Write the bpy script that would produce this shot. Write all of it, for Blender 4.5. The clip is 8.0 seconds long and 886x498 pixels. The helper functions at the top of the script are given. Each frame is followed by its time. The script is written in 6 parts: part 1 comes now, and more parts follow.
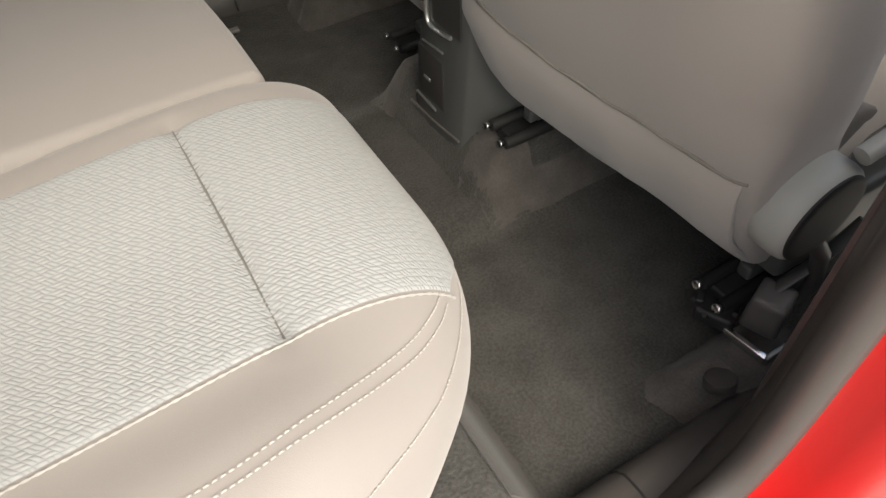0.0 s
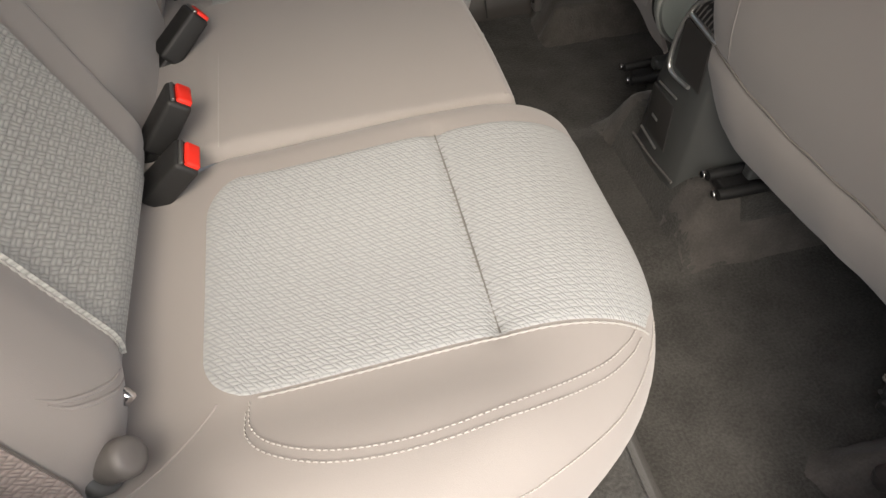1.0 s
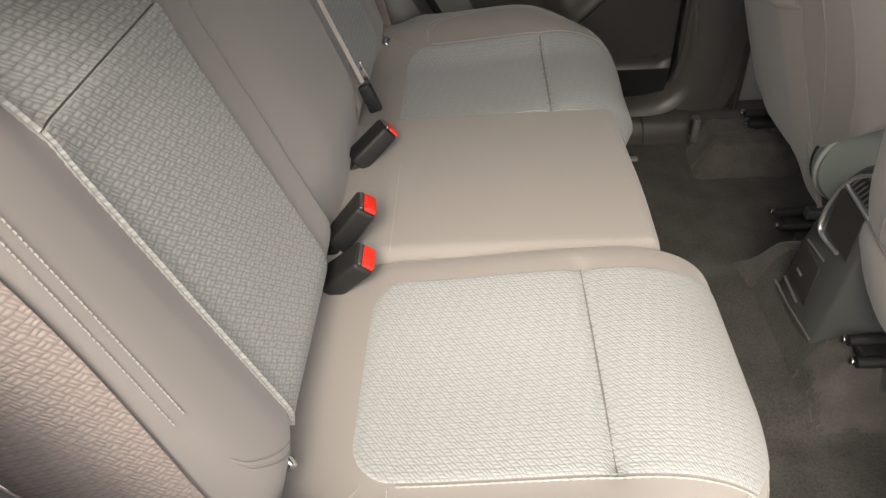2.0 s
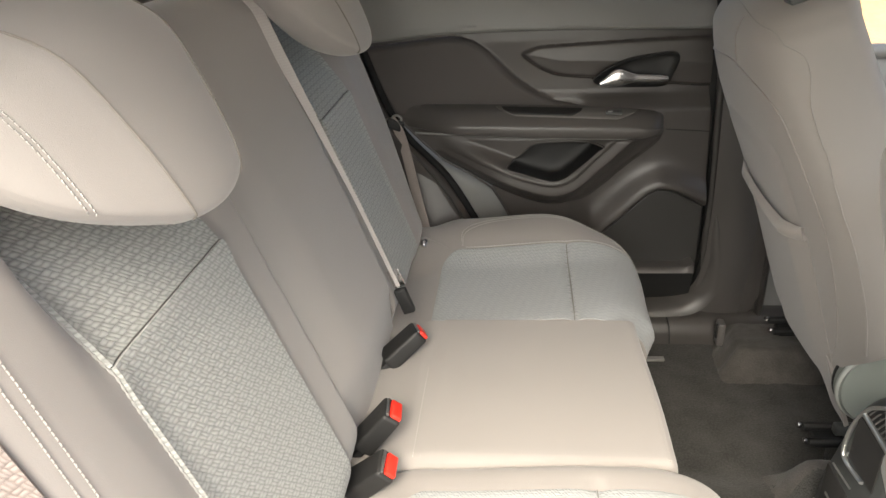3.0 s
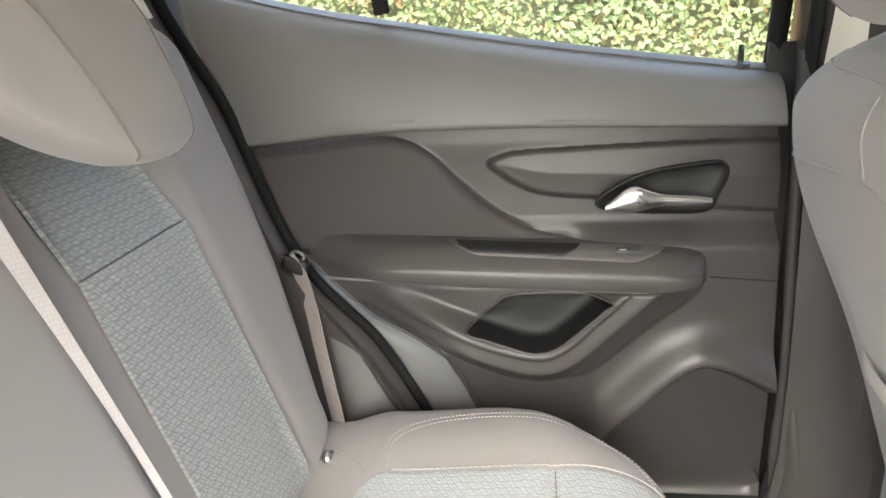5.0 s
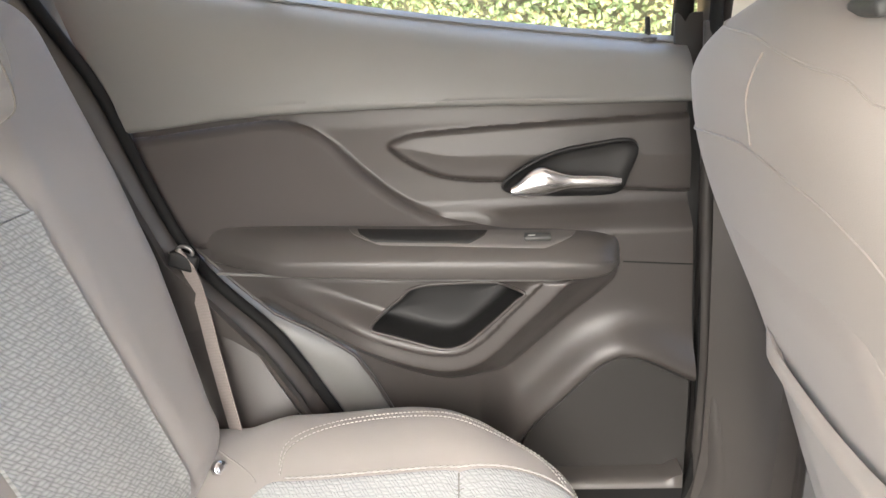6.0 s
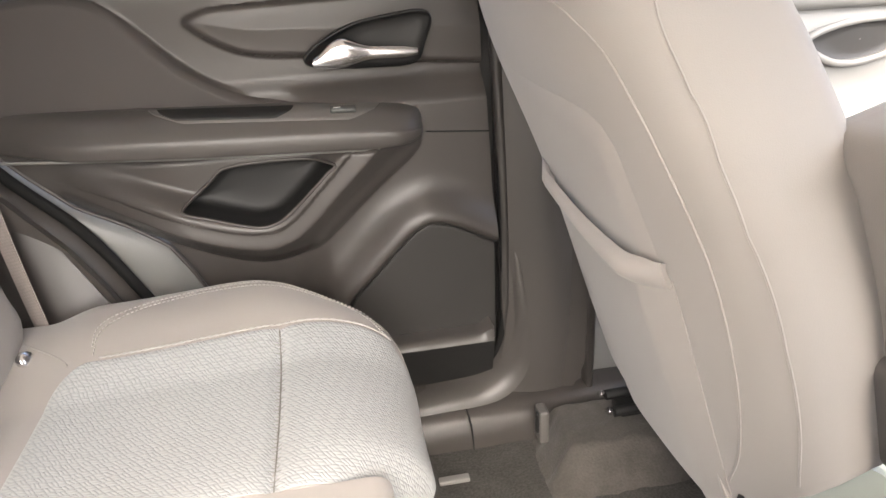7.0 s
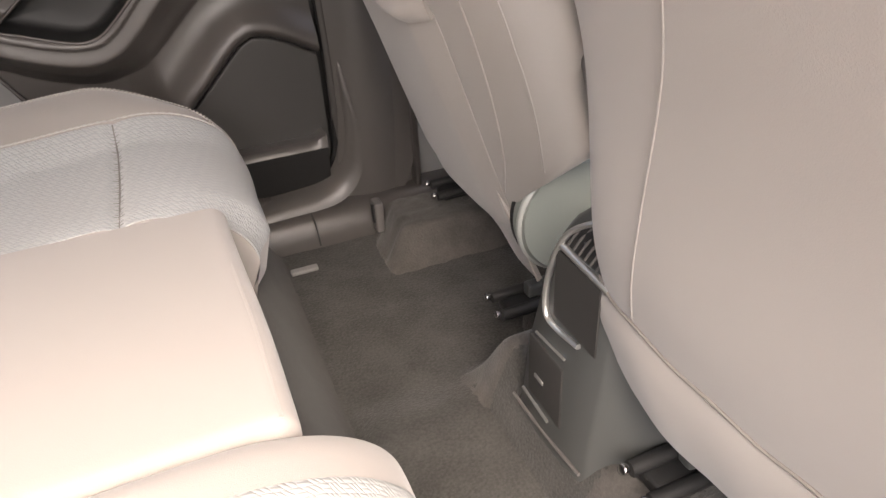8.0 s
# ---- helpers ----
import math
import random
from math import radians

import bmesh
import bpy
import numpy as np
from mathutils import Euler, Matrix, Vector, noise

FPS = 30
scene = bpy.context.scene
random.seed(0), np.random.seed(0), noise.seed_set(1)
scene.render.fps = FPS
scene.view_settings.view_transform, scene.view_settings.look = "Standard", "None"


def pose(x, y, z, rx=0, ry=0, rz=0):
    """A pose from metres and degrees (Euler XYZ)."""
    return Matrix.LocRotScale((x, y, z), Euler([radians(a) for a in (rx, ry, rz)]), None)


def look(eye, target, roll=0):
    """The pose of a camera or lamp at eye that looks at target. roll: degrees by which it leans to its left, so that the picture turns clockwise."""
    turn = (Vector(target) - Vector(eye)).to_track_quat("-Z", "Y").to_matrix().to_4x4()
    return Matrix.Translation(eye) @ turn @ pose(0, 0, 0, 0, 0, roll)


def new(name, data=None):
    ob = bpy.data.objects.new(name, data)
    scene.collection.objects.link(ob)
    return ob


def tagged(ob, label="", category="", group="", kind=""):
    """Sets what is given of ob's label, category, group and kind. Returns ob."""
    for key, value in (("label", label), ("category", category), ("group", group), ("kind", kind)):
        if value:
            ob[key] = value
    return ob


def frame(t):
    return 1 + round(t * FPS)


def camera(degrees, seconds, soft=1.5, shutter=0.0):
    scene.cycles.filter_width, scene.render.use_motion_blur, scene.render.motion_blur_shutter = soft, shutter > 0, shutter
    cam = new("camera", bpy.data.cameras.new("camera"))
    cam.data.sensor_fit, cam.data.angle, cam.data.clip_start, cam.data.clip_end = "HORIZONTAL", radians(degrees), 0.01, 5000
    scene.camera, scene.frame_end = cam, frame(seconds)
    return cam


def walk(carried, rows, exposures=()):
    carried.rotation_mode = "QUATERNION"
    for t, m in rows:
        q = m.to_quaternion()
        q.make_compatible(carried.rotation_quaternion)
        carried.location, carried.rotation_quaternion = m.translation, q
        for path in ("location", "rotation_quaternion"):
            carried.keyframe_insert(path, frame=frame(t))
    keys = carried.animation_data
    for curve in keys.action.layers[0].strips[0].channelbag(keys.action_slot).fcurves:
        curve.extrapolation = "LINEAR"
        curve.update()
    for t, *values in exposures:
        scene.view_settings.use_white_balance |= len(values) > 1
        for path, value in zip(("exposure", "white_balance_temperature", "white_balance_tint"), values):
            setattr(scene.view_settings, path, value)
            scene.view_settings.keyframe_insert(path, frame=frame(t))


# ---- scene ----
cam = camera(65.8, 8.0)
PATH = [
    (0, (0.248, -0.764, 0.742), (0.9, 0.391, -0.754), -2.2),
    (0.5, (0.22, -0.779, 0.794), (0.639, 0.478, -0.703), -3.6),
    (1, (0.189, -0.789, 0.822), (0.398, 0.534, -0.663), -4.3),
    (1.2, (0.178, -0.792, 0.84), (0.309, 0.544, -0.643), -4.3),
    (2.3, (0.167, -0.819, 0.951), (-0.004, 0.766, -0.257), -4.5),
    (2.5, (0.165, -0.823, 0.968), (-0.016, 0.814, -0.167), -4.1),
    (3, (0.191, -0.822, 1.011), (-0.035, 0.941, 0.094), -3.7),
    (3.5, (0.16, -0.782, 1.023), (-0.081, 1.063, 0.289), -3.4),
    (4, (0.137, -0.643, 0.954), (-0.102, 1.238, 0.316), -3.0),
    (4.5, (0.228, -0.418, 0.933), (-0.071, 1.448, 0.278), -3.7),
    (4.7, (0.241, -0.343, 0.913), (-0.041, 1.53, 0.271), -3.4),
    (5.8, (0.323, -0.198, 0.88), (0.138, 1.68, 0.218), -3.8),
    (6, (0.336, -0.204, 0.859), (0.188, 1.681, 0.207), -3.7),
    (6.5, (0.364, -0.226, 0.812), (0.441, 1.652, 0.128), -3.2),
    (7, (0.366, -0.283, 0.766), (0.667, 1.523, -0.04), -2.9),
    (7.5, (0.37, -0.371, 0.721), (0.844, 1.32, -0.235), -2.4),
    (8, (0.377, -0.483, 0.681), (0.973, 1.087, -0.407), -3.4),
]
EXPOSURES = [(0.0, 1.3, 6450, 3), (1.2, 1.2, 6450, 6), (2.5, 1.84, 6520, 3), (3.0, 2.2, 6450, 2), (3.5, 2.35, 6350, -1.5), (4.0, 2.58, 6300, 0.5), (4.7, 3.18, 6200, 1.5), (6.0, 3.65, 6350, 6), (7.0, 3.3, 6500, 7), (7.5, 3.08, 6600, 11), (8.0, 2.64, 6560, 11.5)]
walk(cam, [(t, look(eye, target, roll)) for t, eye, target, roll in PATH], exposures=EXPOSURES)

# ---------------------------------------------------------------- light
world = bpy.data.worlds.new("overcast_sky")
scene.world = world
world.use_nodes = True
wn = world.node_tree.nodes
sky = wn.new("ShaderNodeTexSky")
sky.sky_type = "NISHITA"
sky.sun_disc = False
sky.sun_elevation, sky.sun_rotation = radians(50), radians(186)
sky.air_density, sky.dust_density = 0.8, 8.0
wn["Background"].inputs["Strength"].default_value = 0.15
world.node_tree.links.new(sky.outputs[0], wn["Background"].inputs["Color"])
sun = new("sun", bpy.data.lights.new("sun", "SUN"))
sun.data.energy, sun.data.angle, sun.data.color = 0.35, radians(110), (1.0, 0.97, 0.94)
sun.matrix_world = look((-0.3, -4.8, 6.2), (0.2, 0, 0.4))


# ---------------------------------------------------------------- materials
def material(name, colour, rough=0.6, metal=0.0, second=None, grain=0.0, grain_scale=900.0, stain=0.0, stain_scale=9.0,
             sheen=0.0, coat=0.0, bump_distance=0.0006, spec=0.5):
    m = bpy.data.materials.new(name)
    m.use_nodes = True
    nt = m.node_tree
    b = nt.nodes["Principled BSDF"]
    b.inputs["Roughness"].default_value = rough
    b.inputs["Metallic"].default_value = metal
    b.inputs["Sheen Weight"].default_value = sheen
    b.inputs["Coat Weight"].default_value = coat
    b.inputs["Specular IOR Level"].default_value = spec
    tc = nt.nodes.new("ShaderNodeTexCoord")
    base = (*colour, 1)
    dark = (*(second or [c * 0.8 for c in colour]), 1)
    n1 = nt.nodes.new("ShaderNodeTexNoise")
    n1.inputs["Scale"].default_value, n1.inputs["Detail"].default_value = stain_scale, 4
    n2 = nt.nodes.new("ShaderNodeTexNoise")
    n2.inputs["Scale"].default_value, n2.inputs["Detail"].default_value = grain_scale, 2
    for n in (n1, n2):
        nt.links.new(tc.outputs["Object"], n.inputs["Vector"])
    mix = nt.nodes.new("ShaderNodeMix")
    mix.data_type = "RGBA"
    mix.inputs[6].default_value, mix.inputs[7].default_value = base, dark
    m1 = nt.nodes.new("ShaderNodeMath")
    m1.operation = "MULTIPLY"
    m1.inputs[1].default_value = stain
    nt.links.new(n1.outputs["Fac"], m1.inputs[0])
    m2 = nt.nodes.new("ShaderNodeMath")
    m2.operation = "MULTIPLY_ADD"
    m2.inputs[1].default_value = grain
    nt.links.new(n2.outputs["Fac"], m2.inputs[0])
    nt.links.new(m1.outputs[0], m2.inputs[2])
    nt.links.new(m2.outputs[0], mix.inputs[0])
    nt.links.new(mix.outputs[2], b.inputs["Base Color"])
    if bump_distance:
        bp = nt.nodes.new("ShaderNodeBump")
        bp.inputs["Strength"].default_value, bp.inputs["Distance"].default_value = 0.5, bump_distance
        nt.links.new(n2.outputs["Fac"], bp.inputs["Height"])
        nt.links.new(bp.outputs["Normal"], b.inputs["Normal"])
    return m


def math_node(nt, op, a, b=None, c=None):
    n = nt.nodes.new("ShaderNodeMath")
    n.operation = op
    for i, v in enumerate((a, b, c)):
        if v is None:
            continue
        if isinstance(v, (int, float)):
            n.inputs[i].default_value = v
        else:
            nt.links.new(v, n.inputs[i])
    return n.outputs[0]


def weave_material(name, light, dark, cell=0.0145, threads=3.0, relief=0.0017, skew=0.75):
    """A basket weave of thread groups that run two ways; UV in metres."""
    m = bpy.data.materials.new(name)
    m.use_nodes = True
    nt = m.node_tree
    b = nt.nodes["Principled BSDF"]
    b.inputs["Roughness"].default_value = 0.8
    b.inputs["Sheen Weight"].default_value = 0.2
    b.inputs["Specular IOR Level"].default_value = 0.15
    uv = nt.nodes.new("ShaderNodeUVMap")
    wob = nt.nodes.new("ShaderNodeTexNoise")
    wob.inputs["Scale"].default_value = 60
    nt.links.new(uv.outputs[0], wob.inputs["Vector"])
    off = nt.nodes.new("ShaderNodeVectorMath")
    off.operation = "MULTIPLY_ADD"
    off.inputs[1].default_value = (0.0042, 0.0042, 0)
    nt.links.new(wob.outputs["Color"], off.inputs[0])
    nt.links.new(uv.outputs[0], off.inputs[2])
    sep = nt.nodes.new("ShaderNodeSeparateXYZ")
    nt.links.new(off.outputs[0], sep.inputs[0])
    u, v = sep.outputs[0], sep.outputs[1]
    p = math_node(nt, "DIVIDE", math_node(nt, "MULTIPLY_ADD", v, skew, u), cell)
    q = math_node(nt, "DIVIDE", v, cell)
    ci = math_node(nt, "ADD", math_node(nt, "FLOOR", p), math_node(nt, "FLOOR", q))
    par = math_node(nt, "MULTIPLY", math_node(nt, "FRACT", math_node(nt, "MULTIPLY", ci, 0.5)), 2.0)
    par = math_node(nt, "ROUND", par)
    # rounded threads: along one way in half of the cells, across in the rest
    sp = math_node(nt, "SINE", math_node(nt, "MULTIPLY", math_node(nt, "FRACT", math_node(nt, "MULTIPLY", p, threads)), math.pi))
    sq = math_node(nt, "SINE", math_node(nt, "MULTIPLY", math_node(nt, "FRACT", math_node(nt, "MULTIPLY", q, threads)), math.pi))
    stripes = nt.nodes.new("ShaderNodeMix")
    nt.links.new(par, stripes.inputs[0])
    nt.links.new(sp, stripes.inputs[2])
    nt.links.new(sq, stripes.inputs[3])
    # each group of threads dives under its neighbours at its two ends
    ends = nt.nodes.new("ShaderNodeMix")
    nt.links.new(par, ends.inputs[0])
    nt.links.new(math_node(nt, "SINE", math_node(nt, "MULTIPLY", math_node(nt, "FRACT", q), math.pi)), ends.inputs[2])
    nt.links.new(math_node(nt, "SINE", math_node(nt, "MULTIPLY", math_node(nt, "FRACT", p), math.pi)), ends.inputs[3])
    dive = math_node(nt, "POWER", ends.outputs[0], 0.45)
    patch = nt.nodes.new("ShaderNodeTexNoise")
    patch.inputs["Scale"].default_value, patch.inputs["Detail"].default_value = 130, 3
    nt.links.new(uv.outputs[0], patch.inputs["Vector"])
    height = math_node(nt, "MULTIPLY", math_node(nt, "MULTIPLY_ADD", stripes.outputs[0], 0.6, 0.4), dive)
    fuzz = nt.nodes.new("ShaderNodeTexNoise")
    fuzz.inputs["Scale"].default_value = 1800
    nt.links.new(uv.outputs[0], fuzz.inputs["Vector"])
    two = math_node(nt, "MULTIPLY_ADD", patch.outputs["Fac"], 0.55, math_node(nt, "MULTIPLY_ADD", par, 0.08, -0.36))
    tone = math_node(nt, "ADD", math_node(nt, "MULTIPLY_ADD", fuzz.outputs["Fac"], 0.3, math_node(nt, "MULTIPLY", height, 0.85)), two)
    mix = nt.nodes.new("ShaderNodeMix")
    mix.data_type = "RGBA"
    mix.inputs[6].default_value, mix.inputs[7].default_value = (*dark, 1), (*light, 1)
    nt.links.new(tone, mix.inputs[0])
    nt.links.new(mix.outputs[2], b.inputs["Base Color"])
    bp = nt.nodes.new("ShaderNodeBump")
    bp.inputs["Strength"].default_value, bp.inputs["Distance"].default_value = 0.9, relief
    nt.links.new(height, bp.inputs["Height"])
    nt.links.new(bp.outputs["Normal"], b.inputs["Normal"])
    return m


FABRIC = material("plain_seat_fabric", (0.294, 0.272, 0.257), 0.9, second=(0.256, 0.236, 0.222), grain=0.5, grain_scale=1400, stain=0.45,
                  stain_scale=7, sheen=0.3, bump_distance=0.0004)
FABRIC_BACK = material("seat_back_fabric", (0.32, 0.295, 0.272), 0.85, second=(0.275, 0.252, 0.232), grain=0.4, grain_scale=1200, stain=0.4,
                       stain_scale=6, sheen=0.25, bump_distance=0.0003)
WEAVE = weave_material("woven_seat_fabric", (0.368, 0.380, 0.384), (0.256, 0.266, 0.268), cell=0.0082, threads=2.0, relief=0.0007)
WEAVE_BACK = weave_material("woven_backrest_fabric", (0.412, 0.418, 0.400), (0.190, 0.193, 0.184), cell=0.0092, threads=2.0, relief=0.0009)
WEAVE_TOP = weave_material("bold_woven_fabric", (0.435, 0.439, 0.416), (0.175, 0.178, 0.168), cell=0.0094, threads=2.0, relief=0.0010)
# pinkish threads: light thrown back by the red paint, put into the colour
WEAVE_SIDE = weave_material("coarse_side_fabric", (0.40, 0.345, 0.315), (0.235, 0.196, 0.178), cell=0.0085, threads=2.0, relief=0.0012, skew=0.5)
WEBBING = weave_material("belt_webbing", (0.33, 0.288, 0.268), (0.26, 0.226, 0.208), cell=0.004, threads=1.0, relief=0.0003, skew=0.1)
WEBBING_PALE = weave_material("pale_belt_webbing", (0.45, 0.42, 0.40), (0.38, 0.352, 0.335), cell=0.004, threads=1.0, relief=0.0002, skew=0.1)
THREAD = material("pale_thread", (0.42, 0.40, 0.375), 0.7, grain=0.3)
SEAM = material("seam_thread", (0.20, 0.182, 0.162), 0.9, grain=0.3)
WELT = material("welt_cord", (0.37, 0.368, 0.352), 0.85, second=(0.3, 0.29, 0.27), grain=0.8, grain_scale=260)
CREASE = material("crease_shade", (0.15, 0.145, 0.135), 0.9, grain=0.3)
CARPET = material("needle_felt_carpet", (0.125, 0.121, 0.113), 1.0, second=(0.040, 0.039, 0.036), grain=0.8, grain_scale=260, stain=0.75,
                  stain_scale=16, sheen=0.15, bump_distance=0.004, spec=0.1)
CARPET_RISER = material("riser_carpet_felt", (0.112, 0.106, 0.099), 1.0, second=(0.055, 0.052, 0.048), grain=0.7, grain_scale=300, stain=0.6, stain_scale=14, sheen=0.1, bump_distance=0.002, spec=0.1)
CARPET_PALE = material("worn_carpet", (0.145, 0.134, 0.122), 1.0, second=(0.068, 0.063, 0.058), grain=0.6, grain_scale=280, stain=1.0,
                       stain_scale=26, sheen=0.2, bump_distance=0.002, spec=0.1)
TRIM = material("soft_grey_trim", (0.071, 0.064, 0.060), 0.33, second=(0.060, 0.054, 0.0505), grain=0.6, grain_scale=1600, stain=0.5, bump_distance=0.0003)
TRIM_PAD = material("padded_armrest_trim", (0.084, 0.077, 0.073), 0.32, second=(0.073, 0.067, 0.063), grain=0.6, grain_scale=1500, stain=0.4, bump_distance=0.0003)
TRIM_UPPER = material("upper_door_trim", (0.185, 0.183, 0.176), 0.34, second=(0.165, 0.163, 0.156), grain=0.6, grain_scale=1500, stain=0.4, bump_distance=0.0003)
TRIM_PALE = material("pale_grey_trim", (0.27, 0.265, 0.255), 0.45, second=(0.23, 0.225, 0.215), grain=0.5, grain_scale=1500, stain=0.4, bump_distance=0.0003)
TRIM_MID = material("mid_grey_trim", (0.14, 0.132, 0.126), 0.42, second=(0.12, 0.112, 0.106), grain=0.5, grain_scale=1500, stain=0.4, bump_distance=0.0003)
TRIM_DARK = material("dark_trim", (0.045, 0.043, 0.041), 0.45, grain=0.5, grain_scale=1500, stain=0.3, bump_distance=0.0003)
TRIM_CLOTH = material("door_cloth_insert", (0.058, 0.050, 0.0465), 0.6, second=(0.050, 0.043, 0.040), grain=0.6, grain_scale=1300, stain=0.4, sheen=0.15, bump_distance=0.0004)
PILLAR = material("cream_pillar_trim", (0.80, 0.765, 0.66), 0.6, grain=0.3, stain=0.2, bump_distance=0.0002)
RUBBER = material("black_rubber_seal", (0.012, 0.012, 0.012), 0.8, spec=0.25, grain=0.5, stain=0.3)
SEAL_GREY = material("grey_rubber_seal", (0.060, 0.055, 0.052), 0.42, grain=0.4, stain=0.5, grain_scale=900, bump_distance=0.0002)
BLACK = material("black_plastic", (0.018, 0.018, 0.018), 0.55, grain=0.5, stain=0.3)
GREY_PLASTIC = material("grey_green_plastic", (0.42, 0.43, 0.405), 0.42, second=(0.36, 0.37, 0.345), grain=0.5, stain=0.3, bump_distance=0.0002)
GREY_GREEN = material("recliner_cover_plastic", (0.235, 0.252, 0.228), 0.5, second=(0.20, 0.215, 0.195), grain=0.5, stain=0.3, bump_distance=0.0002)
CONSOLE = material("dark_console_plastic", (0.085, 0.088, 0.085), 0.38, grain=0.5, stain=0.35, bump_distance=0.0002)
SILVER = material("satin_silver_trim", (0.62, 0.62, 0.6), 0.3, metal=0.85, grain=0.2, bump_distance=0)
CHROME = material("polished_chrome", (0.80, 0.79, 0.80), 0.17, metal=1.0, grain=0.1, bump_distance=0)
STEEL = material("seat_rail_steel", (0.30, 0.30, 0.29), 0.4, metal=0.9, grain=0.5, stain=0.5)
RED_BUTTON = material("red_release_button", (0.85, 0.035, 0.02), 0.4, grain=0.2, stain=0.2, bump_distance=0)
RED_PAINT = material("red_car_paint", (0.34, 0.004, 0.004), 0.2, second=(0.30, 0.004, 0.004), spec=0.2, stain=0.3, bump_distance=0)
LINING = material("roof_lining", (0.72, 0.70, 0.66), 0.95, grain=0.3, stain=0.2, bump_distance=0.0004)
GLASS = bpy.data.materials.new("window_glass")
GLASS.use_nodes = True
g = GLASS.node_tree.nodes["Principled BSDF"]
g.inputs["Base Color"].default_value = (0.96, 0.98, 0.97, 1)
g.inputs["Transmission Weight"].default_value, g.inputs["Roughness"].default_value, g.inputs["IOR"].default_value = 1.0, 0.0, 1.15
ASPHALT = material("gravelled_ground", (0.46, 0.44, 0.41), 0.95, second=(0.36, 0.34, 0.31), grain=0.5, grain_scale=60, stain=0.7, stain_scale=1.5, bump_distance=0.006)
LITTER = material("fallen_leaves", (0.33, 0.15, 0.07), 0.8, second=(0.42, 0.30, 0.15), grain=0.5, grain_scale=30, stain=0.6, stain_scale=4, bump_distance=0.01)
HEDGE_SHADE = material("hedge_shade", (0.075, 0.08, 0.045), 1.0, grain=0.6, grain_scale=20, stain=0.5)


def leaf_material(name, a, b_, c_):
    m = bpy.data.materials.new(name)
    m.use_nodes = True
    nt = m.node_tree
    b = nt.nodes["Principled BSDF"]
    b.inputs["Roughness"].default_value = 0.7
    geo = nt.nodes.new("ShaderNodeNewGeometry")
    ramp = nt.nodes.new("ShaderNodeValToRGB")
    ramp.color_ramp.elements[0].color, ramp.color_ramp.elements[1].color = (*a, 1), (*c_, 1)
    e = ramp.color_ramp.elements.new(0.55)
    e.color = (*b_, 1)
    for at, tint in ((0.90, (0.15, 0.15, 0.06)), (0.97, (0.17, 0.11, 0.05))):
        e = ramp.color_ramp.elements.new(at)
        e.color = (*tint, 1)
    nt.links.new(geo.outputs["Random Per Island"], ramp.inputs[0])
    nt.links.new(ramp.outputs[0], b.inputs["Base Color"])
    return m


LEAF = leaf_material("hedge_leaves", (0.062, 0.096, 0.034), (0.085, 0.122, 0.045), (0.118, 0.140, 0.058))


# ---------------------------------------------------------------- mesh helpers
def thing(name, label, category, at=(0, 0, 0), group="", kind=""):
    ob = new(name)
    ob.location = at
    ob.empty_display_size = 0.05
    bpy.context.view_layer.update()
    return tagged(ob, label, category, group, kind)


def part(name, bm, mat, parent=None, label="", smooth=True, uv=None):
    me = bpy.data.meshes.new(name)
    bmesh.ops.recalc_face_normals(bm, faces=bm.faces)
    if uv:
        layer = bm.loops.layers.uv.new("UVMap")
        for f in bm.faces:
            for l in f.loops:
                l[layer].uv = uv(l.vert.co)
    bm.to_mesh(me)
    bm.free()
    if smooth:
        me.polygons.foreach_set("use_smooth", [True] * len(me.polygons))
        me.set_sharp_from_angle(angle=radians(58))
    me.materials.append(mat)
    ob = new(name, me)
    if parent is not None:
        ob.parent = parent
        ob.matrix_parent_inverse = parent.matrix_world.inverted()
    if label:
        ob["label"] = label
    return ob


def grid_bm(rows, close_u=False, close_v=False, cap=False, bm=None):
    """Faces between rows of points; close_u joins each row's ends."""
    bm = bm or bmesh.new()
    vs = [[bm.verts.new(p) for p in r] for r in rows]
    n, m = len(vs), len(vs[0])
    for i in range(n if close_v else n - 1):
        for j in range(m if close_u else m - 1):
            a, b, c, d = vs[i][j], vs[i][(j + 1) % m], vs[(i + 1) % n][(j + 1) % m], vs[(i + 1) % n][j]
            try:
                bm.faces.new((a, b, c, d))
            except ValueError:
                pass
    if cap and close_u:
        bm.faces.new(vs[0])
        bm.faces.new(list(reversed(vs[-1])))
    return bm


def thick(bm, amount, direction=None):
    """Give an open sheet a back, by a copy moved along -direction (or the normals) and a rim."""
    bm.normal_update()
    old = list(bm.verts)
    faces = list(bm.faces)
    edges = [e for e in bm.edges if e.is_boundary]
    twin = {v: bm.verts.new(v.co - (Vector(direction) if direction else v.normal) * amount) for v in old}
    for f in faces:
        bm.faces.new([twin[v] for v in reversed(f.verts)])
    for e in edges:
        a, b = e.verts
        bm.faces.new((a, b, twin[b], twin[a]))
    return bm


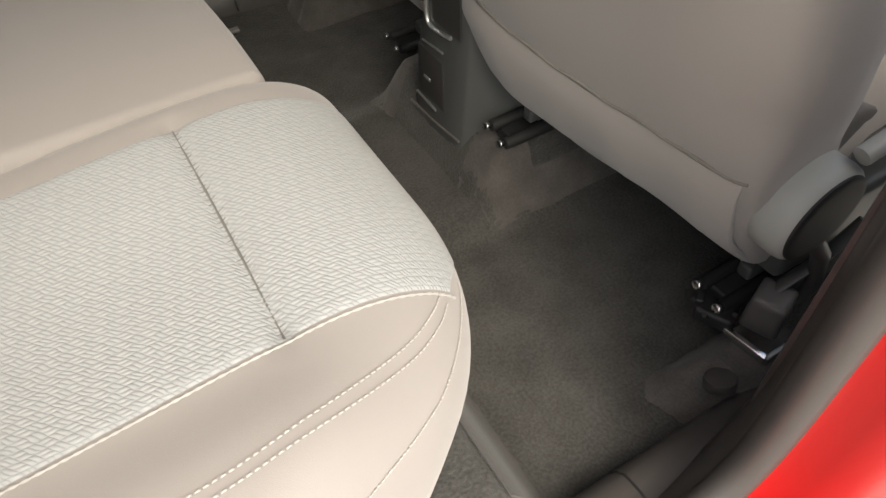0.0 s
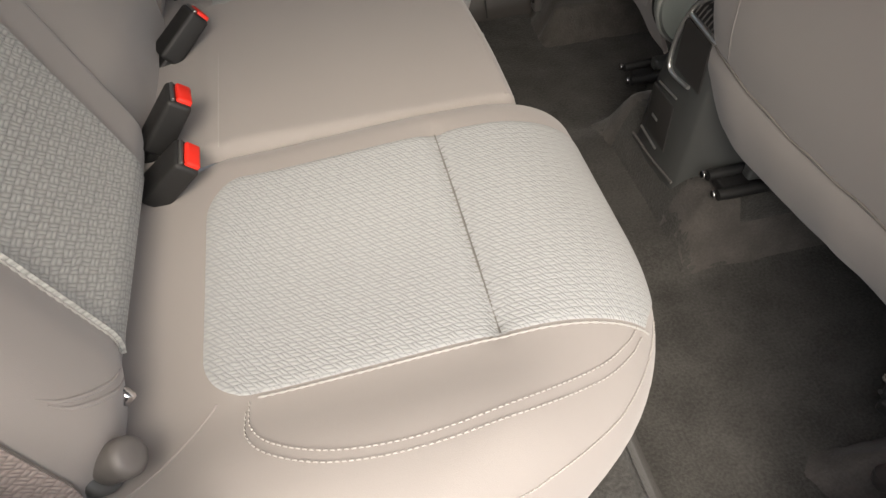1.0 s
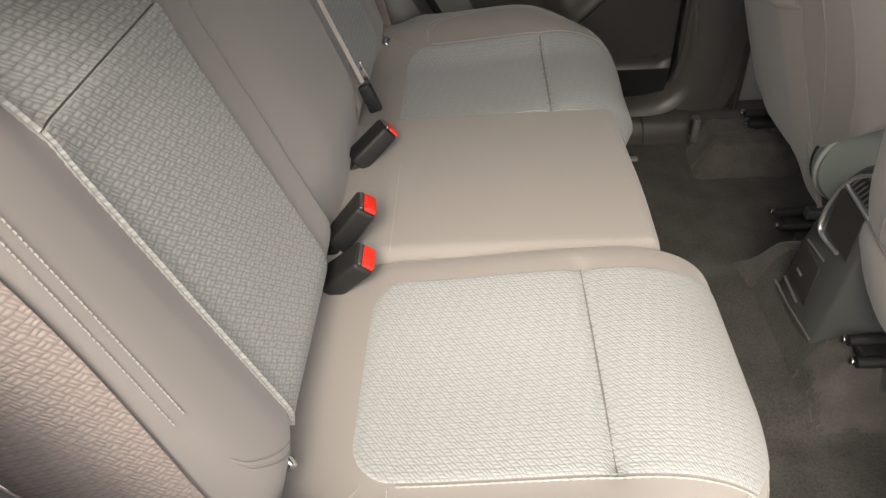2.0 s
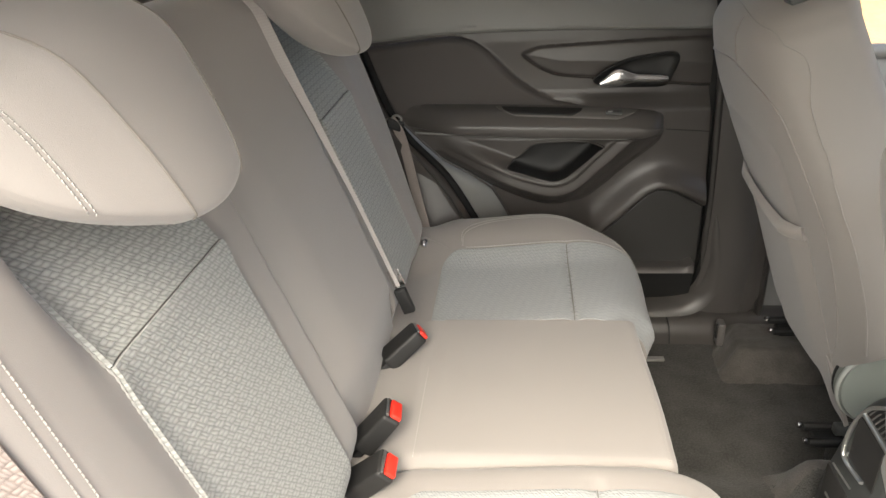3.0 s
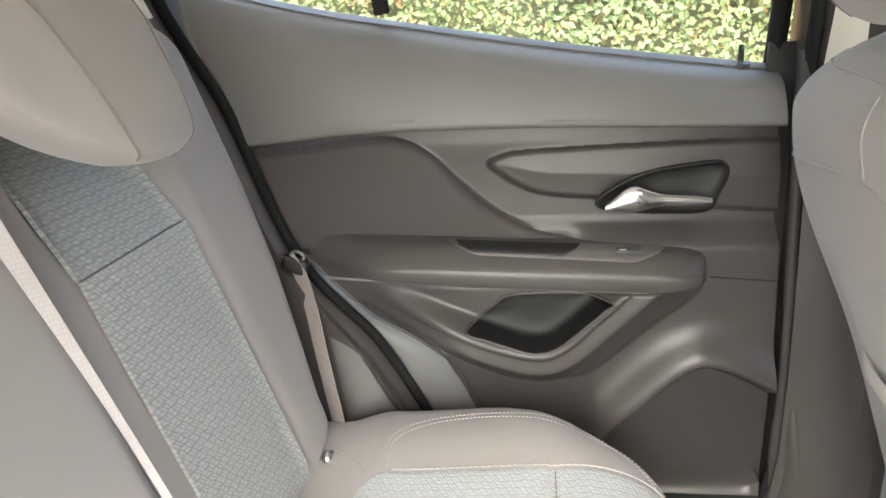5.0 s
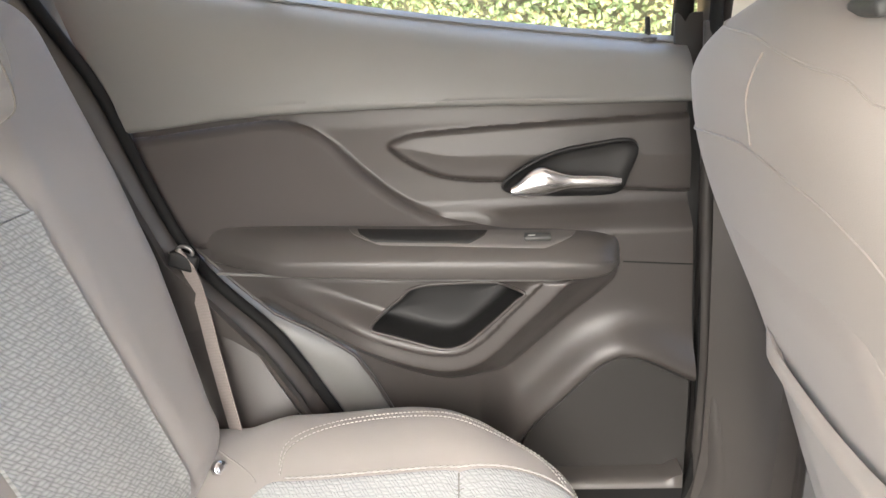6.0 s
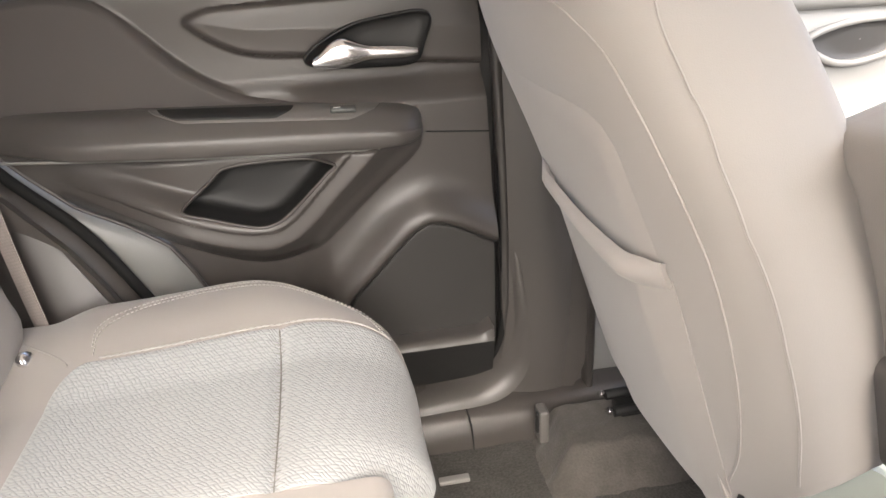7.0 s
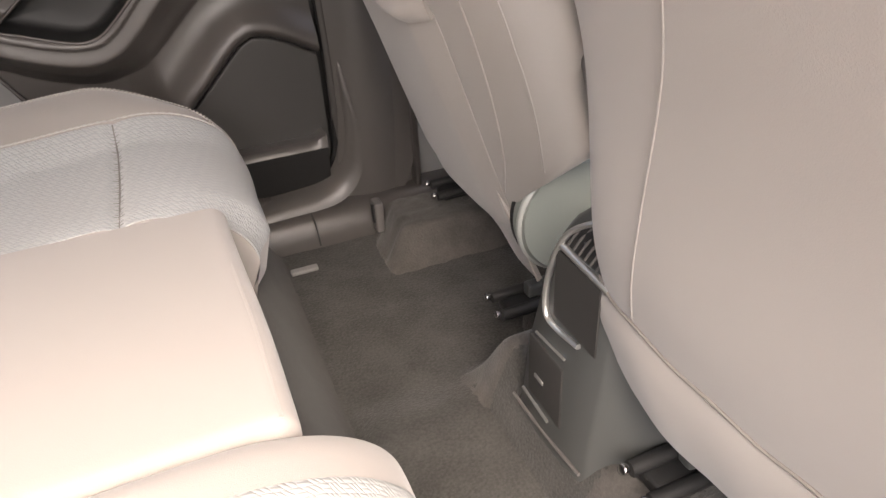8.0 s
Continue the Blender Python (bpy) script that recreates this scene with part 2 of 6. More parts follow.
def tube_bm(points, radius, n=8, bm=None, closed=False, flat=1.0, up=None):
    """A round (or flattened) bar along points."""
    pts = [Vector(p) for p in points]
    rows = []
    prev = None
    for i, p in enumerate(pts):
        a = pts[(i - 1) % len(pts)] if (i or closed) else pts[0]
        b = pts[(i + 1) % len(pts)] if (i < len(pts) - 1 or closed) else pts[-1]
        t = (b - a).normalized()
        ref = Vector(up) if up else (prev if prev is not None else Vector((0.13, 0.31, 0.94)))
        s = t.cross(ref)
        if s.length < 1e-4:
            s = t.cross(Vector((1, 0, 0)))
        s.normalize()
        w = s.cross(t).normalized()
        prev = w
        r = radius(i / max(1, len(pts) - 1)) if callable(radius) else radius
        rows.append([p + s * math.cos(2 * math.pi * k / n) * r + w * math.sin(2 * math.pi * k / n) * r * flat for k in range(n)])
    return grid_bm(rows, close_u=True, close_v=closed, cap=not closed, bm=bm)


def box_bm(size, at=(0, 0, 0), bevel=0.004, segs=2, turn=None, bm=None, taper=None):
    """A rounded box; taper=(sx, sy) scales its top."""
    b2 = bmesh.new()
    bmesh.ops.create_cube(b2, size=1)
    for v in b2.verts:
        k = v.co.z > 0
        v.co = Vector((v.co.x * size[0] * (taper[0] if taper and k else 1), v.co.y * size[1] * (taper[1] if taper and k else 1), v.co.z * size[2]))
    if bevel:
        bmesh.ops.bevel(b2, geom=list(b2.edges), offset=bevel, segments=segs, profile=0.6, affect="EDGES")
    mat = Matrix.Translation(at) @ (turn.to_4x4() if turn else Matrix.Identity(4))
    bmesh.ops.transform(b2, matrix=mat, verts=b2.verts)
    if bm is None:
        return b2
    me = bpy.data.meshes.new("scratch")
    b2.to_mesh(me)
    b2.free()
    bm.from_mesh(me)
    bpy.data.meshes.remove(me)
    return bm


def disc_bm(centre, axis, radius, depth, n=40, bevel=0.15, hollow=0.0):
    """A drum with a rounded rim and a dished face along axis."""
    axis = Vector(axis).normalized()
    s = axis.orthogonal().normalized()
    w = axis.cross(s)
    c = Vector(centre)
    prof = [(0.001, 0), (radius * 0.9, 0), (radius, depth * 0.12), (radius, depth * 0.7), (radius * 0.97, depth * 0.88), (radius * (1 - bevel), depth)]
    if hollow:
        prof += [(radius * (1 - bevel - 0.06), depth - hollow)]
    prof += [(0.001, depth - hollow)]
    rows = [[c + axis * h + (s * math.cos(2 * math.pi * k / n) + w * math.sin(2 * math.pi * k / n)) * r for k in range(n)] for r, h in prof]
    return grid_bm(rows, close_u=True, cap=True)


def curve_points(ctrl, n=24, closed=False):
    """Catmull-Rom through the control points."""
    c = [Vector(p) for p in ctrl]
    m = len(c)
    out = []
    spans = m if closed else m - 1
    for i in range(spans):
        p0 = c[(i - 1) % m] if (i or closed) else c[0] * 2 - c[1]
        p1, p2 = c[i], c[(i + 1) % m]
        p3 = c[(i + 2) % m] if (i < m - 2 or closed) else c[-1] * 2 - c[-2]
        k = max(2, n // spans)
        for j in range(k):
            t = j / k
            out.append(0.5 * (2 * p1 + (p2 - p0) * t + (2 * p0 - 5 * p1 + 4 * p2 - p3) * t * t + (3 * p1 - p0 - 3 * p2 + p3) * t ** 3))
    if not closed:
        out.append(c[-1].copy())
    return out


def lerp(a, b, t):
    return a + (b - a) * t


def smooth(e0, e1, x):
    t = min(1.0, max(0.0, (x - e0) / (e1 - e0)))
    return t * t * (3 - 2 * t)


def table(pairs, x):
    """Piecewise-linear lookup in rising (x, value) pairs."""
    if x <= pairs[0][0]:
        return pairs[0][1]
    for (a, va), (b, vb) in zip(pairs, pairs[1:]):
        if x <= b:
            return lerp(va, vb, (x - a) / (b - a))
    return pairs[-1][1]


def stitch_bm(points, normal_of, pitch=0.0055, length=0.004, width=0.0013, bm=None):
    """A row of short raised stitches along a line of points."""
    bm = bm or bmesh.new()
    pts = [Vector(p) for p in points]
    walked, want = 0.0, 0.0
    for a, b in zip(pts, pts[1:]):
        seg = (b - a).length
        if seg < 1e-6:
            continue
        t = (b - a) / seg
        while want <= walked + seg:
            p = a + t * (want - walked)
            n = Vector(normal_of(p)).normalized()
            s = t.cross(n).normalized() * width * 0.5
            h = n * 0.0012
            e = t * length * 0.5
            low = [bm.verts.new(p - e - s), bm.verts.new(p + e - s), bm.verts.new(p + e + s), bm.verts.new(p - e + s)]
            top = [bm.verts.new(p - e * 0.5 - s * 0.5 + h), bm.verts.new(p + e * 0.5 - s * 0.5 + h), bm.verts.new(p + e * 0.5 + s * 0.5 + h), bm.verts.new(p - e * 0.5 + s * 0.5 + h)]
            bm.faces.new(top)
            for k in range(4):
                bm.faces.new((low[k], low[(k + 1) % 4], top[(k + 1) % 4], top[k]))
            want += pitch
        walked += seg
    return bm


def rope_bm(points, r=0.0014, lay=0.0085):
    """A cord whose strands show as beads."""
    n = max(40, int(sum((Vector(b) - Vector(a)).length for a, b in zip(points, points[1:])) / lay * 6))
    pts = curve_points(points, n)
    beads = n / 6
    return tube_bm(pts, lambda t: r * (0.40 + 0.75 * abs(math.sin(t * beads * math.pi))), 6)


# ---------------------------------------------------------------- rear bench cushion
SEAT_TOP, X_FRONT, Y_OUT, Y_CORNER = 0.326, 0.462, 0.632, 0.620


def cushion_front(a, inner=0.136):
    """How far forward the cushion reaches, by distance |y| from the middle."""
    k = min(0.995, max(0.0, (a - 0.34) / (Y_CORNER - 0.34)))
    return 0.18 + (X_FRONT - 0.18) * math.sqrt(max(0.0, 1 - k ** 2.3)) - (0.026 * (1 - smooth(0.34, 0.52, a)) + 0.022 * (1 - smooth(inner, inner + 0.06, a)) if inner > 0.17 else 0.0)


def cushion_point(a, s, inner, lift=0.0):
    """A point of an outer seat's cushion: a = |y|, s = way along its top from the rear and over the front edge."""
    xf = cushion_front(a, inner)
    rx, rz = 0.125, 0.085
    ks = max(0.0, min(1.0, (Y_OUT - a) / 0.085))
    drop = -0.012 * smooth(0.47, 0.54, a) * (1 - smooth(0.25, 0.36, s)) + 0.085 * (1 - math.sqrt(max(0.0, 1 - (1 - ks) ** 2)))
    ki = max(0.0, min(1.0, (a - inner) / 0.03))
    drop += (0.014 if inner < 0.17 else 0.003) * (1 - math.sqrt(max(0.0, 1 - (1 - ki) ** 2)))
    # a hollow where one sits
    hollow = 0.010 * math.exp(-(((a - 0.33) / 0.11) ** 2)) * smooth(0.0, 0.1, s) * (1 - smooth(0.2, 0.36, s))
    z0 = SEAT_TOP - drop - hollow + 0.014 * smooth(0.05, 0.30, s) - 0.02 * (1 - smooth(-0.02, 0.06, s))
    if inner > 0.17:
        z0 += 0.027 * smooth(0.40, 0.51, a)
    # the sewn crease across the seat
    z0 -= (0.004 * math.exp(-(((s - 0.285) / 0.016) ** 2)) + 0.0035 * math.exp(-(((s - 0.285) / 0.006) ** 2))) * (smooth(inner + 0.02, inner + 0.045, a) if inner < 0.17 else 1.0) * (1 - smooth(0.455, 0.475, a))
    top_end = xf - rx
    if s <= top_end:
        return Vector((s, a, z0 + lift))
    ang = (s - top_end) / 0.105
    if ang < math.pi / 2:
        return Vector((top_end + (rx + lift) * math.sin(ang), a, z0 - rz + (rz + lift) * math.cos(ang)))
    d = (s - top_end) - 0.105 * math.pi / 2
    return Vector((xf + lift - 0.28 * d, a, z0 - rz - d))


def cushion_normal(p):
    return (0, 0, 1) if p.x < 0.38 else (0.7, 0, 0.7)


def outer_cushion(sign, inner, owner, name):
    ys = [inner + (0.03 * (i / 5) ** 1.5 if i < 6 else 0) for i in range(6)]
    ys += [lerp(inner + 0.03, 0.50, i / 24) for i in range(1, 25)]
    ys += [0.50 + (Y_OUT - 0.5) * math.sin(i / 14 * math.pi / 2) for i in range(1, 15)]
    rows = []
    for a in ys:
        end = cushion_front(a, inner) - 0.125 + 0.165
        ss = [-0.10 + (end + 0.10) * i / 90 for i in range(91)] + [end + 0.02, end + 0.045]
        rows.append([cushion_point(a, s, inner) for s in ss])
    rows = [r + [Vector((r[-1].x - 0.012, r[-1].y, r[-1].z - 0.012)), Vector((r[-1].x - 0.05, r[-1].y, r[-1].z - 0.02))] for r in rows]
    rows.insert(0, [Vector((p.x - 0.02 * smooth(0.3, 0.4, p.x), p.y + 0.004, min(p.z, 0.19))) for p in rows[0]])
    rows.append([Vector((p.x, p.y - 0.004, min(p.z, 0.22) - 0.02)) for p in rows[-1]])
    rows.append([Vector((p.x * 0.97, p.y - 0.02, 0.10)) for p in rows[-1]])
    rows = [[(p.x, p.y * sign, p.z) for p in r] for r in rows]
    cush = part(name, grid_bm(rows), FABRIC, owner)
    # woven panel: rounded rear corners, runs over the front lip
    i0, i1 = (inner + 0.045 if inner < 0.17 else inner + 0.002), 0.468
    rows = []
    for i in range(61):
        a = lerp(i0, i1, i / 60)
        e = min(a - i0, i1 - a) if inner < 0.17 else i1 - a
        rear = 0.022 + 0.055 * (1 - math.sqrt(max(0.0, 1 - (1 - min(1, e / 0.055)) ** 2)))
        end = cushion_front(a, inner) - 0.125 + 0.168 * (1 - 0.32 * smooth(0.39, 0.468, a)) - 0.03 * smooth(i0 + 0.05, i0, a) * (inner < 0.17)
        rows.append([cushion_point(a, lerp(rear, end, (j / 120)), inner, lerp(-0.0022, 0.0012, smooth(0.0, 0.007, min(e + 0.001, (end - rear) * j / 120, (end - rear) * (1 - j / 120))))) for j in range(121)])
    rows = [[(p.x, p.y * sign, p.z) for p in r] for r in rows][::sign]
    part("woven_panel", thick(grid_bm(rows), 0.004), WEAVE, cush, "grey woven fabric panel", uv=lambda c: (c.x + max(0.0, 0.33 - c.z) * 0.8, c.y * 1.0))
    # pale cord along the outer edge of the woven panel
    cord = [cushion_point(0.469, lerp(0.075, cushion_front(0.469, inner) - 0.01, t / 40), inner, 0.0004) for t in range(41)]
    part("welt", rope_bm([(p.x, p.y * sign, p.z) for p in cord]), WELT, cush, "pale thread ends along the panel")
    # sewn crease and its gathers: dark tubes draw the shade in the folds
    line = [cushion_point(lerp(i0, 0.463, t / 30), 0.285 + 0.0015 * math.sin(t / 30 * math.pi), inner, 0.0012) for t in range(31)]
    part("crease_seam", tube_bm([(p.x, p.y * sign, p.z) for p in line], lambda t: 0.0008 + 0.0004 * math.sin(math.pi * t) + 0.0003 * math.sin(t * 61) * math.sin(t * 23), 6), CREASE, cush, "sewn crease, its shade drawn as a dark line")
    bm = bmesh.new()
    for k in range(int((0.455 - i0) / 0.0062)):
        a = i0 + 0.008 + 0.0062 * k
        reach, slant = 0.0042 + 0.0022 * math.sin(k * 2.4) + 0.001 * math.sin(k * 5.1), 0.0012 * math.sin(k * 1.7)
        tick = [cushion_point(a + slant * t, 0.2855 + reach * t, inner, 0.0013) for t in (-1, -0.3, 0.3, 1)]
        tube_bm([(p.x, p.y * sign, p.z) for p in tick], lambda t: 0.0002 + 0.0005 * math.sin(math.pi * t), 5, bm)
    part("gather_folds", bm, CREASE, cush, "short gathers across the sewn crease, their shade drawn dark")
    # the double row of topstitching on the bolster
    ctrl = [(0.470, 0.405), (0.488, 0.385), (0.512, 0.345), (0.537, 0.275), (0.546, 0.20), (0.540, 0.135), (0.522, 0.09), (0.500, 0.07), (0.472, 0.068)]
    for d in (0.0, 0.012):
        pts = [cushion_point(p.x + d * 0.75, p.y + d * 0.25 * (1 if p.y > 0.2 else -1), inner, 0.0012) for p in curve_points([(a, s, 0) for a, s in ctrl], 80)]
        part("topstitch", stitch_bm([(p.x, p.y * sign, p.z) for p in pts], cushion_normal), THREAD, cush, "pale double topstitching")
    # lower welt round the outer corner, and the seam from the rear corner
    pts = []
    for t in range(61):
        a = table([(0, 0.45), (0.35, 0.545), (0.6, 0.592), (0.8, 0.615), (1, 0.622)], t / 60)
        arc = table([(0, 1.25), (0.35, 1.05), (0.6, 0.8), (0.8, 0.5), (1, 0.0)], t / 60)
        pts.append(cushion_point(a, cushion_front(a, inner) - 0.125 + 0.105 * arc - 0.10 * smooth(0.8, 1.0, t / 60), inner, 0.0008))
    part("lower_welt", stitch_bm([(p.x, p.y * sign, p.z) for p in pts], lambda p: (0.5, 0.6 * sign, 0.6), 0.004, 0.0035), THREAD, cush)
    pts = [cushion_point(lerp(0.466, 0.56, t / 20), lerp(0.040, -0.075, (t / 20) ** 1.2), inner, 0.0001) for t in range(21)]
    part("corner_seam", tube_bm([(p.x, p.y * sign, p.z) for p in pts], 0.0011, 6), FABRIC, cush)
    return cush


bench = thing("rear_bench_seat", "greige fabric rear bench seat with grey woven panels and two headrests", "car seat", (0.2, 0, 0.1))
IN_NEAR, IN_FAR = 0.136, 0.205
outer_cushion(-1, IN_NEAR, bench, "side_cushion")
outer_cushion(1, IN_FAR, bench, "side_cushion")

# centre cushion: flat and squared, set back from the side seats
rows = []
c0, c1 = -IN_NEAR, IN_FAR
for i in range(37):
    y = lerp(c0, c1, i / 36)
    e = y - c0
    ke = min(1.0, e / 0.016)
    dz = 0.016 * (1 - math.sqrt(max(0.0, 1 - (1 - ke) ** 2)))
    crown = 0.004 * math.sin(math.pi * min(18, i) / 36)
    r = []
    xf = 0.398 - dz * 0.5 - 0.008 * smooth(-0.05, 0.2, y)
    for j in range(50):
        x = lerp(-0.08, xf - 0.018, j / 49)
        groove = 0.004 * math.exp(-(((x - 0.046) / 0.006) ** 2))
        r.append((x, y, 0.330 + crown - dz - groove - 0.012 * (1 - smooth(-0.02, 0.05, x))))
    for j in range(1, 9):
        t = j / 8 * math.pi / 2
        r.append((xf - 0.018 + 0.018 * math.sin(t), y, 0.312 + crown - dz + 0.018 * math.cos(t)))
    r += [(xf - 0.008, y, 0.27), (xf - 0.02, y, 0.20), (xf - 0.06, y, 0.17)]
    rows.append(r)
centre = part("centre_cushion", grid_bm(rows), FABRIC, bench)
for d in (0.0, 0.011):
    part("cross_seam", stitch_bm([(0.041 + d, lerp(c0 + 0.012, c1 - 0.012, t / 30), 0.3295 + 0.004 * math.sin(math.pi * t / 30) - 0.003) for t in range(31)], lambda p: (0, 0, 1), 0.005, 0.0042), THREAD, centre)
part("front_piping", tube_bm([(0.386 - 0.008 * smooth(-0.05, 0.2, lerp(c0, c1, t / 30)), lerp(c0 + 0.014, c1 - 0.014, t / 30), 0.3275 + 0.004 * math.sin(math.pi * t / 30)) for t in range(31)], 0.0022, 6), FABRIC, centre)

# ---------------------------------------------------------------- rear backrests
LEAN = radians(18)
UPV, OUTV = Vector((-math.sin(LEAN), 0, math.cos(LEAN))), Vector((math.cos(LEAN), 0, math.sin(LEAN)))
BASE = Vector((-0.035, 0, 0.37))


def back_at(y, s, off=0.0):
    return BASE + Vector((0, y, 0)) + UPV * s + OUTV * off


def panel_edge(outer):
    """Outer border of the woven panel; the wider seat has the wider panel."""
    return 0.412 if outer < 0.57 else 0.442


def outer_edge(outer, s):
    """The wider backrest spreads out towards the quarter trim above its belt."""
    return outer if outer < 0.57 else table([(-0.12, 0.575), (0.03, 0.588), (0.13, 0.618), (0.22, 0.642), (0.34, 0.655), (0.60, 0.658)], s)


def back_form(a, s, inner, outer, rec):
    """Offset of the backrest's face at |y|=a and height s: rolled edges, bolsters, the dip under the headrest."""
    eo = max(0.0, min(1.0, (outer_edge(outer, s) - a) / 0.07))
    ei = max(0.0, min(1.0, (a - inner) / 0.007))
    off = -0.07 * (1 - math.sqrt(max(0.0, 1 - (1 - eo) ** 2))) - 0.002 * (1 - math.sqrt(max(0.0, 1 - (1 - ei) ** 2)))
    pe = panel_edge(outer)
    off += 0.012 * smooth(pe - 0.022, pe + 0.038, a) * rec
    off -= 0.05 * max(0.0, min(1.0, (s - 0.337) / 0.143)) * smooth(inner + 0.02, inner + 0.06, a) * (1 - smooth(pe - 0.012, pe + 0.028, a)) * rec
    off -= 0.045 * (1 - smooth(-0.085, 0.005, s))
    # the panels meet in a sewn crease, the lower one rolling into it
    woven = smooth(inner + 0.03, inner + 0.06, a) * (1 - smooth(pe - 0.01, pe + 0.01, a)) * rec
    off += (0.003 * math.exp(-(((s - 0.326) / 0.016) ** 2)) * (s < 0.3371) - 0.002 * math.exp(-(((s - 0.342) / 0.010) ** 2)) * (s > 0.3371)) * woven
    top = 0.585
    if s > top - 0.07:
        off -= 0.07 * (1 - math.sqrt(max(0.0, 1 - min(1.0, (s - top + 0.07) / 0.07) ** 2)))
    return off


def backrest(sign, inner, outer, owner, rec=1.0, name="backrest_pad", y_mid=None):
    ts = [t for t in [0, .004, .012, .025, .045, .07] + [lerp(.1, .8, i / 26) for i in range(27)] + [.84, .88, .91, .94, .965, .985, .996, 1]]
    ss = [lerp(-0.12, 0.51, i / 60) for i in range(61)] + [lerp(0.515, 0.585, (i / 10)) for i in range(1, 11)]
    rows = []
    for t in ts:
        spots = [(inner + (outer_edge(outer, s) - inner) * t, s) for s in ss]
        rows.append([back_at(a * sign, s, back_form(a, s, inner, outer, rec)) for a, s in spots])
    first = [p - OUTV * 0.10 for p in rows[0]]
    last = [p - OUTV * 0.06 for p in rows[-1]]
    rows = [first] + rows + [last]
    return part(name, grid_bm(rows, close_v=True), FABRIC, owner)


def weave_on_back(sign, inner, outer, owner):
    def sheet(s0, s1, a0, a1):
        rows = []
        for i in range(33):
            a = lerp(a0, a1, i / 32)
            rows.append([back_at(a * sign, lerp(s0, s1, j / 40), back_form(a, lerp(s0, s1, j / 40), inner, outer, 1.0) + 0.0018) for j in range(41)])
        return thick(grid_bm(rows[::sign]), 0.004)
    pe = panel_edge(outer)
    pi_ = 0.182 if sign < 0 else inner + 0.04
    along = lambda c: (c.y, (c - BASE).dot(UPV))
    part("woven_panel", sheet(-0.024, 0.3368, pi_, pe), WEAVE_BACK, owner, "grey woven fabric panel", uv=along)
    part("woven_panel", sheet(0.3372, 0.50, pi_, pe), WEAVE_TOP if sign < 0 else WEAVE_BACK, owner, "grey woven fabric panel", uv=along)
    # shade in the crease between the panels, drawn as a thin dark tube
    part("cross_seam", tube_bm([back_at(lerp(pi_, pe, t / 30) * sign, 0.337, back_form(lerp(pi_, pe, t / 30), 0.337, inner, outer, 1.0) + 0.0010) for t in range(31)], 0.0007, 6), CREASE, owner)
    cord = [back_at((pe + 0.001) * sign, lerp(-0.022, 0.48, t / 40), back_form(pe + 0.001, lerp(-0.022, 0.48, t / 40), inner, outer, 1.0) + 0.0012) for t in range(41)]
    part("welt", rope_bm(cord), WELT, owner, "pale thread ends along the panel")
    if sign > 0:
        return
    for d in (0.0, 0.010):
        pts = []
        for t in range(41):
            s, a = lerp(0.13, 0.52, t / 40), 0.487 + d + 0.016 * (1 - t / 40) ** 1.5
            pts.append(back_at(a * sign, s, back_form(a, s, inner, outer, 1.0) + 0.0008))
        part("topstitch", stitch_bm(pts, lambda p: OUTV, 0.0048, 0.0038, 0.0010), THREAD, owner, "pale double topstitching")
    # woven side of the backrest, from the seam on the bolster back to the body
    rows, line = [], []
    for j in range(41):
        s = lerp(-0.04, 0.52, j / 40)
        edge = 0.517 + 0.016 * (1 - smooth(-0.02, 0.30, s))
        r = [back_at(a * sign, s, back_form(a, s, inner, outer, 1.0)) + Vector((0, 0.0016 * sign, 0)) + OUTV * 0.0014 for a in [lerp(edge, outer - 0.0005, (k / 6) ** 0.8) for k in range(7)]]
        r += [r[-1] - OUTV * d for d in (0.02, 0.04, 0.07)]
        rows.append(r)
        line.append(r[0])
    part("side_panel", thick(grid_bm(rows), 0.004), WEAVE_SIDE, owner, "coarse woven side panel, tinted pink for reflected red light", uv=lambda c: ((c - BASE).dot(OUTV) + c.y, (c - BASE).dot(UPV)))
    part("side_seam", tube_bm(line, 0.0014, 6), SEAM, owner)
    # stretched folds round the bolster's foot
    for lift in (0.0, 0.011):
        fold = curve_points([(0.503, 0.062, 0), (0.497, 0.044, 0), (0.482, 0.023, 0), (0.459, 0.001, 0), (0.440, -0.010, 0)], 40)
        part("fold_seam", tube_bm([back_at(p.x * sign, p.y - lift, back_form(p.x, p.y - lift, inner, outer, 1.0) + 0.0002) for p in fold], lambda t: 0.0004 + 0.0016 * math.sin(math.pi * t), 6), FABRIC, owner)


